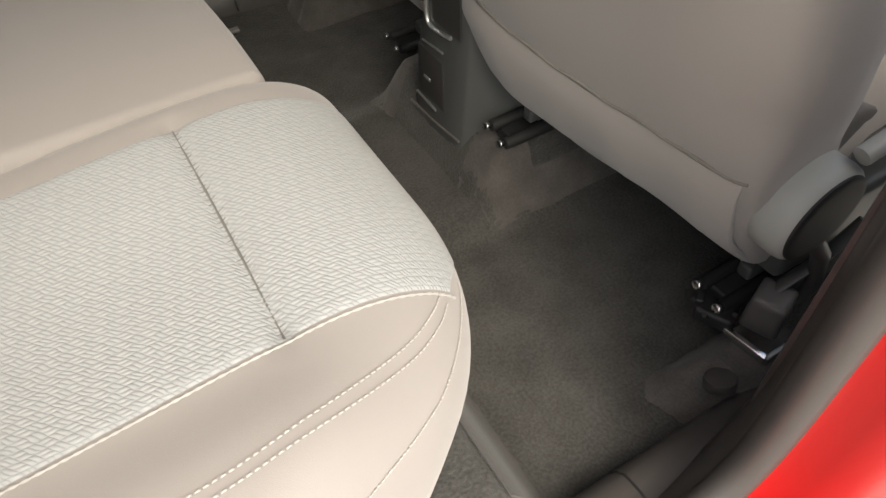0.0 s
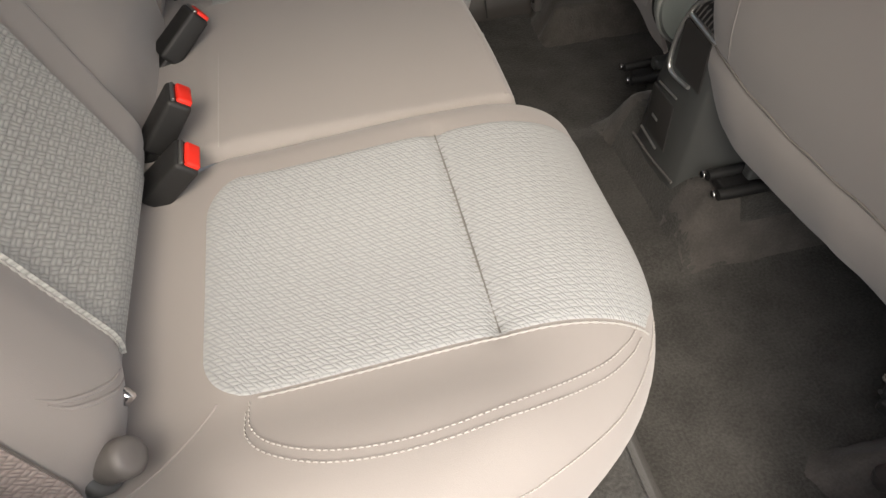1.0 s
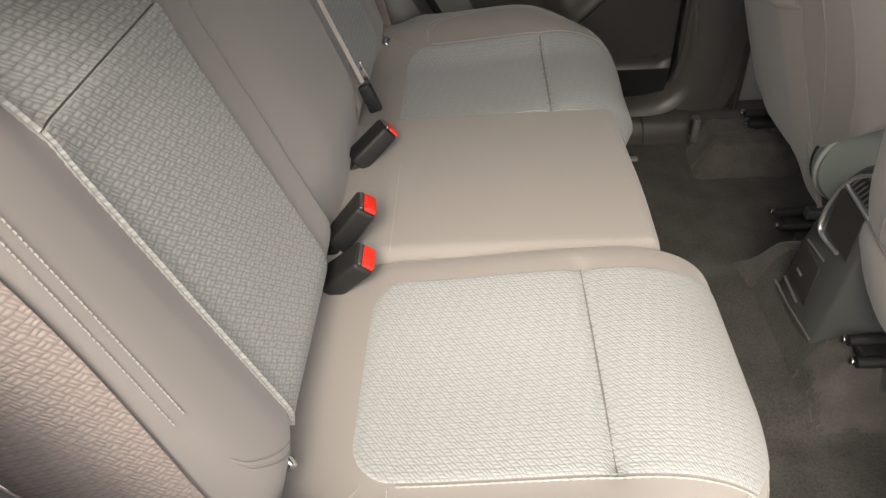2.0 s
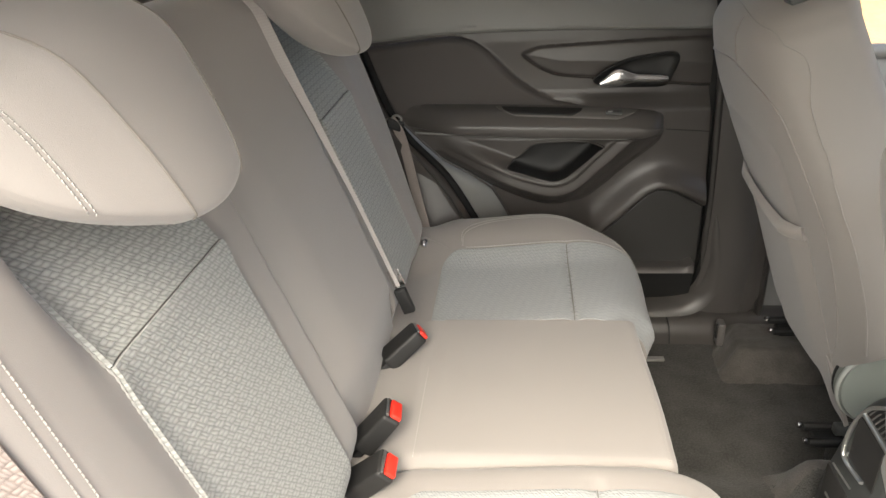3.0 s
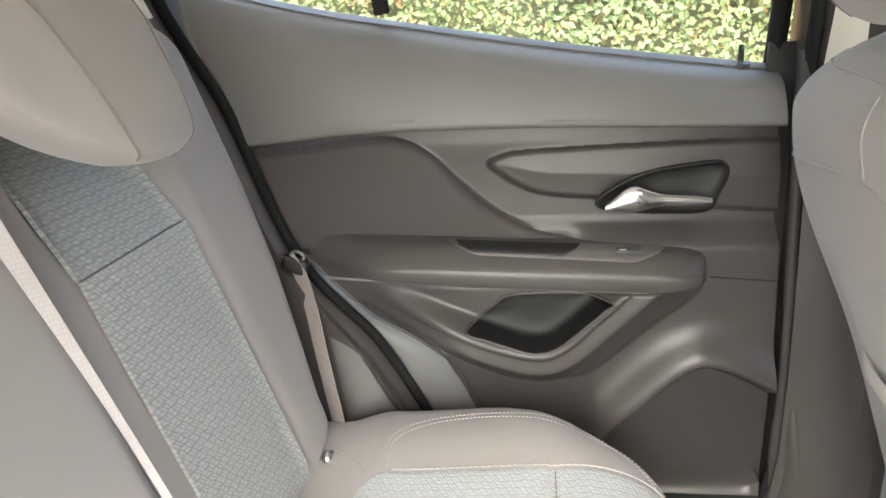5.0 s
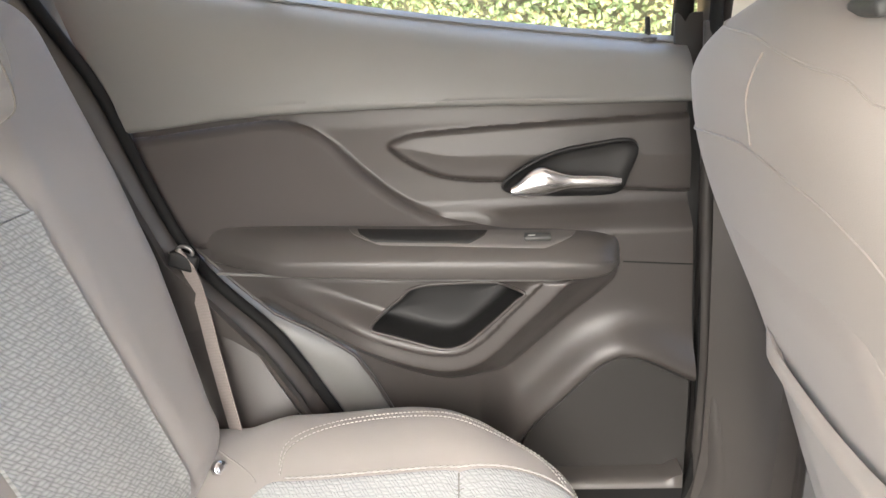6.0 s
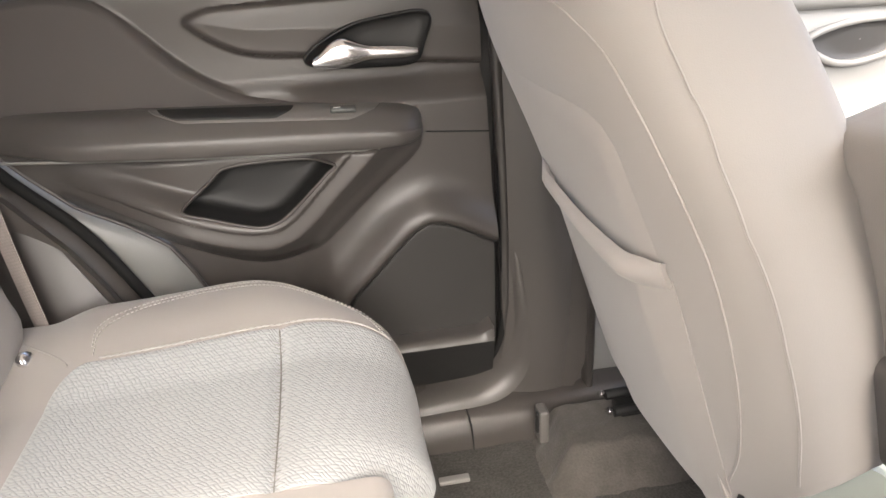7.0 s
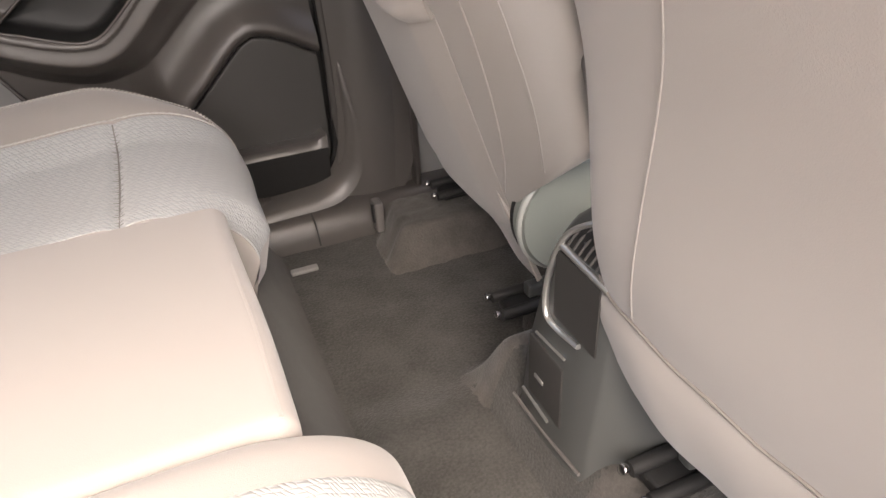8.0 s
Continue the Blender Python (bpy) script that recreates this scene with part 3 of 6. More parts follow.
def headrest(sign, owner):
    """A wedge-shaped head restraint that leans forward over the backrest, sewn at its front edges."""
    yc = 0.304 if sign > 0 else 0.314
    prof = curve_points([(-0.283, 0, 0.945), (-0.262, 0, 0.968), (-0.190, 0, 0.984), (-0.122, 0, 0.964), (-0.084, 0, 0.905), (-0.056, 0, 0.842), (-0.056, 0, 0.818), (-0.085, 0, 0.809), (-0.128, 0, 0.823), (-0.182, 0, 0.876), (-0.225, 0, 0.912), (-0.268, 0, 0.928)], 84, closed=True)
    mid = Vector((-0.165, 0, 0.892))
    turn = Matrix.Rotation(0.154, 3, "Y")
    prof = [mid + turn @ Vector(((p.x - mid.x) * 1.21, 0, (p.z - mid.z) * 0.94)) for p in prof]
    seat = Vector((-0.177, 0, 0.8825))
    n = len(prof)
    tip = max(range(n), key=lambda k: prof[k].x - prof[k].z)
    head_top = max(range(n), key=lambda k: prof[k].z)
    m = tip - head_top

    def crease(k):
        """Where the seam between front and side lies across the width, round the profile."""
        d = k - head_top
        if 0 <= d <= m:
            return lerp(0.62, 0.30, d / m)
        back = (d - m) % n / (n - m)
        return lerp(0.30, 0.62, smooth(0.0, 1.0, back))

    def surface(w, k):
        """w runs over the width: the front out to 0.5, the sides beyond it."""
        p, c, lift = prof[k % n], crease(k % n), 0.0
        if abs(w) <= 0.5:
            u, deep = w * 2 * c, 1 - 0.05 * (w * 2) ** 2
        else:
            v = math.sin((abs(w) - 0.5) * math.pi)
            u, deep = math.copysign(c + (1 - c) * v, w), 0.95 * (1 - 0.48 * v) * math.sqrt(max(0.0016, 1 - v ** 6))
            # the sides draw in towards a point above the middle
            lift = (0.040 if sign > 0 else 0.012) * v * v
        return Vector((seat.x + (p.x - mid.x) * deep, yc * sign + 0.148 * u, seat.z + lift + (p.z - mid.z) * deep - 0.017 * u * u * min(1.0, max(0.0, (p.z - mid.z) / 0.09))))
    rows = [[surface(i / 24 - 1, k) for k in range(n)] for i in range(49)]
    head = part("headrest", grid_bm(rows, close_u=True, cap=True), FABRIC, owner, "wedge-shaped greige fabric headrest")
    front = list(range(head_top - 2, tip + 2))
    for side_ in (-1, 1):
        pts = [surface(side_ * 0.5, k) for k in front]
        part("edge_seam", tube_bm([p + (p - seat - Vector((0, yc * sign, 0))).normalized() * 0.0004 for p in pts], 0.0010, 6), SEAM, head)
        if sign < 0:
            for d in (0.0, 0.016):
                pts = [surface(side_ * (lerp(0.735, 0.71, i / m) + d), k) for i, k in enumerate(front[2:])]
                part("topstitch", stitch_bm([p + (p - seat - Vector((0, yc * sign, 0))).normalized() * 0.0004 for p in pts], lambda p: (p.x - seat.x, 1.2 * (p.y - yc * sign), p.z - seat.z), 0.0044, 0.0036, 0.0012), THREAD, head, "pale double topstitching")
    for dy in (-0.07, 0.07):
        part("headrest_post", tube_bm([(-0.235, yc * sign + dy, 0.84), (-0.228, yc * sign + dy, 0.92)], 0.006, 10), STEEL, head)
    return head


near_pad = backrest(-1, 0.112, 0.548, bench)
weave_on_back(-1, 0.112, 0.548, near_pad)
headrest(-1, bench)
far_pad = backrest(1, 0.212, 0.598, bench)
weave_on_back(1, 0.212, 0.598, far_pad)
headrest(1, bench)
# plain centre section, a little proud of the sides
rows = []
for i in range(41):
    y = lerp(-0.110, 0.210, i / 40)
    e = min(y + 0.110, 0.210 - y)
    near_side = y < 0.05
    ke = min(1.0, e / (0.003 if near_side else 0.014))
    d = (0.001 if near_side else 0.012) * (1 - math.sqrt(max(0.0, 1 - (1 - ke) ** 2))) + 0.0115 * (1 - smooth(-0.11, 0.0, y))
    r = []
    for j in range(71):
        s = lerp(-0.12, 0.59, j / 70)
        off = 0.009 - d - 0.03 * (1 - smooth(-0.06, 0.06, s))
        if s > 0.52:
            off -= 0.07 * (1 - math.sqrt(max(0.0, 1 - ((s - 0.52) / 0.07) ** 2)))
        r.append(back_at(y, s, off))
    rows.append(r)
rows = [[p - OUTV * 0.1 for p in rows[0]]] + rows + [[p - OUTV * 0.1 for p in rows[-1]]]
mid_pad = part("centre_pad", grid_bm(rows, close_v=True), FABRIC, bench)
part("belt_guide", box_bm((0.075, 0.075, 0.02), back_at(0.20, 0.575, -0.03), 0.008, 3, Matrix.Rotation(-LEAN, 3, "Y")), BLACK, bench, "black belt guide on the shoulder")
part("edge_piping", tube_bm([back_at(0.2105, lerp(-0.02, 0.5, t / 20), -0.012) for t in range(21)], 0.0022, 6), FABRIC, mid_pad)

# ---------------------------------------------------------------- belts and buckles


def ribbon_bm(points, across, width, t=0.0016):
    """Webbing: a thin strip along points; across: its width direction at each point (or one for all)."""
    rows = []
    for i, p in enumerate(points):
        w = Vector(across[i] if isinstance(across, list) else across).normalized() * (width[i] if isinstance(width, list) else width) / 2
        rows.append([Vector(p) + w * k for k in (-1, -0.96, -0.5, 0, 0.5, 0.96, 1)])
    return thick(grid_bm(rows), t)


def buckle(at, aim, label_):
    """A belt buckle: dark housing with a red press button and a metal slot lip; aim points out of its mouth."""
    b = thing("seat_belt_buckle", label_, "seat belt buckle", at, "rear seat belt buckles")
    z = Vector(aim).normalized()
    y = Vector((0.0, 1.0, 0.15)).normalized()
    x = y.cross(z).normalized()
    y = z.cross(x)
    m = Matrix((x, y, z)).transposed()
    p = Vector(at)
    part("housing", box_bm((0.030, 0.044, 0.075), p - z * 0.030, 0.006, 3, m, taper=(0.92, 0.95)), BLACK, b)
    part("press_button", box_bm((0.017, 0.032, 0.010), p + z * 0.0075 + x * 0.004, 0.003, 2, m), RED_BUTTON, b, "bright red press button")
    part("slot_lip", box_bm((0.004, 0.034, 0.006), p + z * 0.0075 - x * 0.0085, 0.0015, 2, m), STEEL, b)
    part("stalk", box_bm((0.012, 0.036, 0.07), p - z * 0.085, 0.004, 2, m), BLACK, b)
    return b


buckle((0.012, -0.172, 0.352), (0.72, -0.10, 0.66), "black seat belt buckle with red button between cushion and backrest")
buckle((0.010, -0.100, 0.380), (0.62, 0.05, 0.75), "black seat belt buckle with red button, leaning on its neighbour")
buckle((0.016, 0.118, 0.362), (0.70, 0.35, 0.55), "black seat belt buckle with red button beside the centre belt")

# centre belt, down the edge of the centre backrest
cb = thing("centre_seat_belt", "greige webbing seat belt down the edge of the centre backrest", "seat belt", back_at(0.215, 0.3, 0.02))
pts = []
for t in range(29):
    s_ = lerp(0.582, 0.03, t / 28)
    roll = 0.07 * (1 - math.sqrt(max(0.0, 1 - (max(0.0, s_ - 0.52) / 0.07) ** 2)))
    pts.append(back_at(0.182 + 0.018 * t / 28, s_, 0.013 - roll + 0.009 * smooth(2, 20, t)))
part("webbing", ribbon_bm(pts, (0.70, 0.70, 0.1), [lerp(0.021, 0.007, smooth(0, 20, i)) for i in range(29)]), WEBBING_PALE, cb, uv=lambda c: (c.y + c.x, c.z))
part("latch", box_bm((0.022, 0.014, 0.05), back_at(0.200, 0.0, 0.022), 0.004, 2, Matrix.Rotation(-LEAN, 3, "Y")), BLACK, cb, "black latch block")
part("tongue", box_bm((0.022, 0.004, 0.035), back_at(0.204, 0.045, 0.024), 0.0015, 2, Matrix.Rotation(-LEAN, 3, "Y")), CHROME, cb, "bright metal tongue")


def side_belt(sign, ctrl, across, knob_s, label_):
    b = thing("side_seat_belt", label_, "seat belt", (-0.06, 0.6 * sign, 0.4), "side seat belts")
    pts = curve_points(ctrl, 48)
    n = len(pts)
    part("webbing", ribbon_bm(pts, [lerp(Vector(across[0]), Vector(across[1]), i / n) for i in range(n)], 0.027 if sign > 0 else 0.046), WEBBING, b, uv=lambda c: (c.x * 0.95 + c.z * 0.3, c.z * 0.95 - c.x * 0.3))
    k = pts[int(n * knob_s)]
    m = Matrix.Rotation(radians(20), 3, "Y")
    part("tongue_grip", box_bm((0.040, 0.014, 0.024), k, 0.006, 3, m), BLACK, b, "black tongue grip")
    ring = [k + m @ Vector((0.010 * math.cos(t), 0, 0.015 + 0.007 * math.sin(t))) for t in [i * 2 * math.pi / 16 for i in range(16)]]
    part("tongue_plate", tube_bm(ring, 0.0028, 8, closed=True), STEEL, b, "bright metal tongue loop")
    part("anchor_bolt", disc_bm((-0.02, 0.50, 0.335) if sign > 0 else (-0.031, -0.455, 0.340), (0.6, -0.4 * sign, 0.4), 0.010 if sign > 0 else 0.008, 0.01, 20), CHROME, b)
    return b


side_belt(1, [(-0.098, 0.655, 0.575), (-0.080, 0.650, 0.545), (-0.066, 0.638, 0.50), (-0.052, 0.618, 0.44), (-0.036, 0.597, 0.375), (-0.022, 0.580, 0.32)],
          ((0.85, -0.40, 0.3), (0.85, -0.50, 0.2)), 0.12, "greige webbing side belt with hanging metal tongue")
side_belt(-1, [(-0.33, -0.585, 0.92), (-0.275, -0.585, 0.76), (-0.24, -0.585, 0.66), (-0.20, -0.582, 0.56), (-0.15, -0.578, 0.45), (-0.10, -0.572, 0.36), (-0.06, -0.565, 0.30)],
          ((0.95, 0.06, 0.3), (0.95, 0.06, 0.3)), 0.70, "greige webbing side belt with metal tongue beside the open door")
kn = thing("backrest_release", "grey release knob at the backrest's lower corner", "release knob", (-0.03, -0.51, 0.36))
part("knob", disc_bm((-0.036, -0.511, 0.342), (0.75, -0.15, 0.45), 0.016, 0.032, 28, 0.35), TRIM_MID, kn)
part("knob_collar", disc_bm((-0.050, -0.509, 0.334), (0.75, -0.15, 0.45), 0.021, 0.016, 28, 0.2), CONSOLE, kn)

# ---------------------------------------------------------------- floor, tunnel and sills
def floor_z(x, y):
    low = 0.026 * smooth(-0.23, -0.15, y) * (1 - smooth(0.10, 0.20, y)) * smooth(0.46, 0.5, x)
    hump = 0.115 * smooth(-0.215, -0.15, y) * (1 - smooth(0.10, 0.20, y)) * smooth(0.625, 0.69, x)
    riser = 0.20 * (1 - smooth(0.385, 0.478, x))
    wob = 0.0025 * noise.noise(Vector((x * 14, y * 14, 0))) + 0.0012 * noise.noise(Vector((x * 50, y * 50, 3)))
    return max(low, hump) + riser + wob


xs = [lerp(0.30, 1.0, i / 110) for i in range(111)] + [1.1, 1.3, 1.7]
ysf = [lerp(-0.60, 0.61, j / 150) for j in range(151)]
carpet = part("floor", thick(grid_bm([[(x, y, floor_z(x, y)) for y in ysf] for x in xs]), 0.02, (0, 0, 1)), CARPET)
tagged(carpet, "dark grey needle-felt carpet, dusty and worn in the footwells", "car floor", kind="structure")


def worn_patch(x0, x1, y0, y1, name):
    rows = []
    for i in range(41):
        r = []
        for j in range(33):
            x = lerp(x0, x1, i / 40) + 0.007 * noise.noise(Vector((j * 0.2, y0 * 9, 1))) * (1 - i / 40)
            y = lerp(y0, y1, j / 32) + 0.005 * noise.noise(Vector((i * 0.15, y0 * 7, j / 32 * 3)))
            r.append((x, y, floor_z(x, y) + 0.003 * min(1, i / 4, (32 - j) / 4, j / 4) - 0.0012))
        rows.append(r)
    return part(name, thick(grid_bm(rows), 0.006, (0, 0, 1)), CARPET_PALE)


tagged(worn_patch(0.645, 0.98, -0.212, -0.105, "tunnel_carpet"), "paler worn carpet on the side of the tunnel", "carpet", kind="structure")
tagged(worn_patch(0.625, 0.98, 0.085, 0.182, "tunnel_carpet"), "paler worn carpet on the side of the tunnel", "carpet", kind="structure")
# riser below the bench
rows = []
for i in range(25):
    x = lerp(0.394, 0.482, i / 24)
    rows.append([(x, y, floor_z(x, y) + 0.0045 - 0.0065 * smooth(0.466, 0.482, x)) for y in [lerp(-0.60, 0.60, j / 60) for j in range(61)]])
tagged(part("riser_carpet", thick(grid_bm(rows), 0.006, (0, 0, 1)), CARPET_RISER), "grey carpet on the riser under the bench", "carpet", kind="structure")


def sill(sign, label_):
    prof = [(0.578, -0.02), (0.582, 0.02), (0.590, 0.042), (0.600, 0.054), (0.618, 0.058), (0.650, 0.058), (0.668, 0.052), (0.674, 0.02), (0.674, -0.06)]
    rows = []
    for i in range(50):
        x = lerp(0.10, 1.0, i / 49)
        rows.append([(x, (y + 0.035 * (sign > 0) * smooth(0.5, 0.6, y)) * sign, z) for y, z in prof])
    s = thing("door_sill", label_, "door sill", (0.5, 0.62 * sign, 0), "door sills", "structure")
    part("sill_trim", thick(grid_bm(rows), 0.004), TRIM, s)
    part("sill_joint", tube_bm([(0.545, y * sign, z + 0.0003) for y, z in prof[1:8]], 0.0016, 6), BLACK, s)
    return s


sill(-1, "dark grey plastic scuff trim on the door sill")
far_sill = sill(1, "grey plastic scuff trim on the door sill")
part("catch_plate", box_bm((0.016, 0.030, 0.060), (0.655, 0.572, 0.060), 0.005, 3), TRIM_MID, far_sill, "pale bracket at the sill's end")
part("catch_clip", box_bm((0.010, 0.010, 0.036), (0.648, 0.566, 0.068), 0.002, 2), BLACK, far_sill)

# ---------------------------------------------------------------- door openings
APERTURE = [(-0.235, 0.98), (-0.165, 0.78), (-0.088, 0.56), (0.022, 0.425), (0.095, 0.295), (0.165, 0.165), (0.27, 0.098), (0.42, 0.076), (0.545, 0.084),
            (0.602, 0.125), (0.622, 0.20), (0.622, 0.32), (0.618, 0.50), (0.612, 0.72), (0.600, 0.95), (0.57, 1.11), (0.45, 1.15), (0.1, 1.15), (-0.16, 1.12)]


def tumble(z, y):
    """Cabin sides lean in above the waist."""
    return y - 0.20 * max(0.0, z - 0.80) ** 1.0


def ring_sections(y0, section, sign, n=130):
    """Sweep a section, pairs (outwards from the opening, sideways), round the door opening."""
    path = curve_points([(x, 0, z) for x, z in APERTURE], n, closed=True)
    rows = []
    mid = Vector((0.25, 0, 0.6))
    m = len(path)
    for i, p in enumerate(path):
        t = (path[(i + 1) % m] - path[i - 1]).normalized()
        o = Vector((t.z, 0, -t.x))
        if o.dot(p - mid) < 0:
            o = -o
        trim = 1.0 if p.z < 0.45 else lerp(1.0, 0.25, smooth(0.45, 0.7, p.z))
        rows.append([((p + o * (a if a < 0.05 else 0.05 + (a - 0.05) * trim)).x, (tumble(p.z, y0) + b) * sign, (p + o * (a if a < 0.05 else 0.05 + (a - 0.05) * trim)).z) for a, b in section])
    return rows


def round_section(r, cx, cy, n=12, flat=1.0):
    return [(cx + r * math.cos(2 * math.pi * k / n), cy + r * flat * math.sin(2 * math.pi * k / n)) for k in range(n)]


near_frame = thing("door_opening", "dark rubber sealed door opening in red bodywork, door standing open", "door opening", (0.6, -0.68, 0.1), kind="structure")
part("rubber_seal", grid_bm(ring_sections(0.668, round_section(0.020, -0.004, 0.004, flat=0.9), -1), close_u=True, close_v=True), SEAL_GREY, near_frame, "soft dark grey rubber door seal")
part("inner_trim", grid_bm(ring_sections(0.655, [(0.004, 0.008), (0.010, -0.004), (0.03, -0.02), (0.07, -0.035), (0.12, -0.045)], -1), close_v=True), TRIM, near_frame)
part("painted_flange", grid_bm(ring_sections(0.675, [(0.004, 0.0), (0.012, 0.010), (0.022, 0.018), (0.026, 0.040), (0.034, 0.060), (0.055, 0.072), (0.10, 0.080), (0.16, 0.098), (0.26, 0.10), (0.42, 0.085)], -1), close_v=True), RED_PAINT, near_frame, "glossy red painted bodywork")
far_frame = thing("door_opening", "black rubber seal round the closed door", "door opening", (0.6, 0.68, 0.1), kind="structure")
part("rubber_seal", grid_bm(ring_sections(0.690, round_section(0.0085, 0.006, 0.000, flat=0.8), 1), close_u=True, close_v=True), RUBBER, far_frame)
part("inner_trim", grid_bm(ring_sections(0.690, [(0.004, 0.075), (0.009, 0.03), (0.0135, 0.006), (0.020, -0.006), (0.034, -0.016), (0.085, -0.028), (0.15, -0.036)], 1), close_v=True), TRIM, far_frame)
part("painted_flange", grid_bm(ring_sections(0.70, [(0.004, 0.0), (0.02, 0.03), (0.06, 0.07), (0.16, 0.09), (0.42, 0.085)], 1), close_v=True), RED_PAINT, far_frame)

part("door_jamb", box_bm((0.085, 0.008, 0.84), (0.622, 0.742, 0.42), 0.002, 1), BLACK, far_frame, "black door jamb behind the front seal")

# ---------------------------------------------------------------- far rear door
SEAL = [(0.165, 0.10), (0.12, 0.235), (0.086, 0.295), (0.022, 0.412), (-0.035, 0.478), (-0.092, 0.548), (-0.12, 0.62), (-0.165, 0.76), (-0.235, 0.955)]


def door_rear(z):
    """Rear border of the door's trim; it parts from the seal low down."""
    at_seal = table(sorted((zz, xx) for xx, zz in SEAL), z) - 0.006
    low = table([(0.075, 0.250), (0.20, 0.205), (0.292, 0.170), (0.340, 0.148), (0.385, 0.122), (0.425, 0.066), (0.454, 0.012), (0.50, -0.035), (0.56, -0.09), (0.60, -0.14), (0.70, -0.30)], z)
    return max(at_seal, low)


def door_front(z):
    return 0.612 - 0.02 * smooth(0.3, 0.9, z)


def door_top(x):
    return table([(-0.24, 1.004), (-0.18, 0.986), (0.045, 0.936), (0.30, 0.879), (0.60, 0.800)], x)


def band(d, w):
    return math.exp(-((d / w) ** 2))


def np_smooth(e0, e1, x):
    t = np.clip((x - e0) / (e1 - e0), 0, 1)
    return t * t * (3 - 2 * t)


def flat_curve(ctrl, n=60, closed=False):
    return np.array([(p.x, p.y) for p in curve_points([(a, b, 0) for a, b in ctrl], n, closed)])


def line_distance(x, z, poly, closed=False):
    """Distance to a polyline, with its sign by side (positive to the right of its run)."""
    a = poly if closed else poly[:-1]
    b = np.roll(poly, -1, 0) if closed else poly[1:]
    best = np.full(x.shape, 1e9)
    sign = np.ones(x.shape)
    for (ax, az), (bx, bz) in zip(a, b):
        dx, dz = bx - ax, bz - az
        l2 = dx * dx + dz * dz + 1e-12
        t = np.clip(((x - ax) * dx + (z - az) * dz) / l2, 0, 1)
        ex, ez = x - ax - t * dx, z - az - t * dz
        d = np.hypot(ex, ez)
        near = d < best
        sign = np.where(near, np.where(ex * dz - ez * dx >= 0, 1.0, -1.0), sign)
        best = np.where(near, d, best)
    return best * sign


def np_inside(x, z, poly):
    c = np.zeros(x.shape, bool)
    for (ax, az), (bx, bz) in zip(poly, np.roll(poly, -1, 0)):
        if az == bz:
            continue
        c ^= ((az > z) != (bz > z)) & (x < (bx - ax) * (z - az) / (bz - az) + ax)
    return c


def region(x, z, poly):
    """Distance to a closed outline, positive inside."""
    d = np.abs(line_distance(x, z, poly, True))
    return np.where(np_inside(x, z, poly), d, -d)


LIP_Z = flat_curve([(-0.26, 0.722), (-0.097, 0.735), (0.028, 0.744), (0.231, 0.745), (0.434, 0.739), (0.62, 0.734)], 60)
CLOTH = flat_curve([(-0.30, 0.70), (-0.115, 0.722), (-0.02, 0.731), (0.033, 0.735), (0.070, 0.731), (0.098, 0.720), (0.124, 0.700), (0.162, 0.658), (0.205, 0.621), (0.262, 0.591), (0.334, 0.572), (0.34, 0.54), (0.1, 0.53), (-0.30, 0.53)], 130, True)
WING = flat_curve([(0.199, 0.692), (0.215, 0.702), (0.257, 0.709), (0.434, 0.714), (0.60, 0.716), (0.75, 0.715), (0.75, 0.607), (0.605, 0.612), (0.516, 0.619), (0.366, 0.635), (0.283, 0.643), (0.239, 0.659), (0.208, 0.680)], 130, True)
RIDGE = flat_curve([(0.02, 0.487), (0.06, 0.472), (0.112, 0.452), (0.193, 0.420), (0.245, 0.406), (0.282, 0.406), (0.315, 0.424), (0.352, 0.461), (0.388, 0.497), (0.41, 0.522)], 90)
OUTER = flat_curve([(0.0, 0.455), (0.06, 0.420), (0.13, 0.383), (0.199, 0.351), (0.266, 0.335), (0.325, 0.349), (0.368, 0.381), (0.433, 0.440), (0.490, 0.487), (0.505, 0.512), (0.508, 0.56)], 90)
WELL = flat_curve([(0.160, 0.447), (0.180, 0.464), (0.200, 0.480), (0.226, 0.498), (0.30, 0.502), (0.372, 0.497), (0.362, 0.483), (0.335, 0.457), (0.312, 0.436), (0.290, 0.420), (0.265, 0.414), (0.235, 0.420), (0.193, 0.434)], 90, True)
SPEAKER = flat_curve([(0.372, 0.248), (0.43, 0.312), (0.478, 0.360), (0.500, 0.374), (0.515, 0.377), (0.551, 0.368), (0.620, 0.332), (0.70, 0.30), (0.70, 0.10), (0.40, 0.10), (0.36, 0.17)], 110, True)


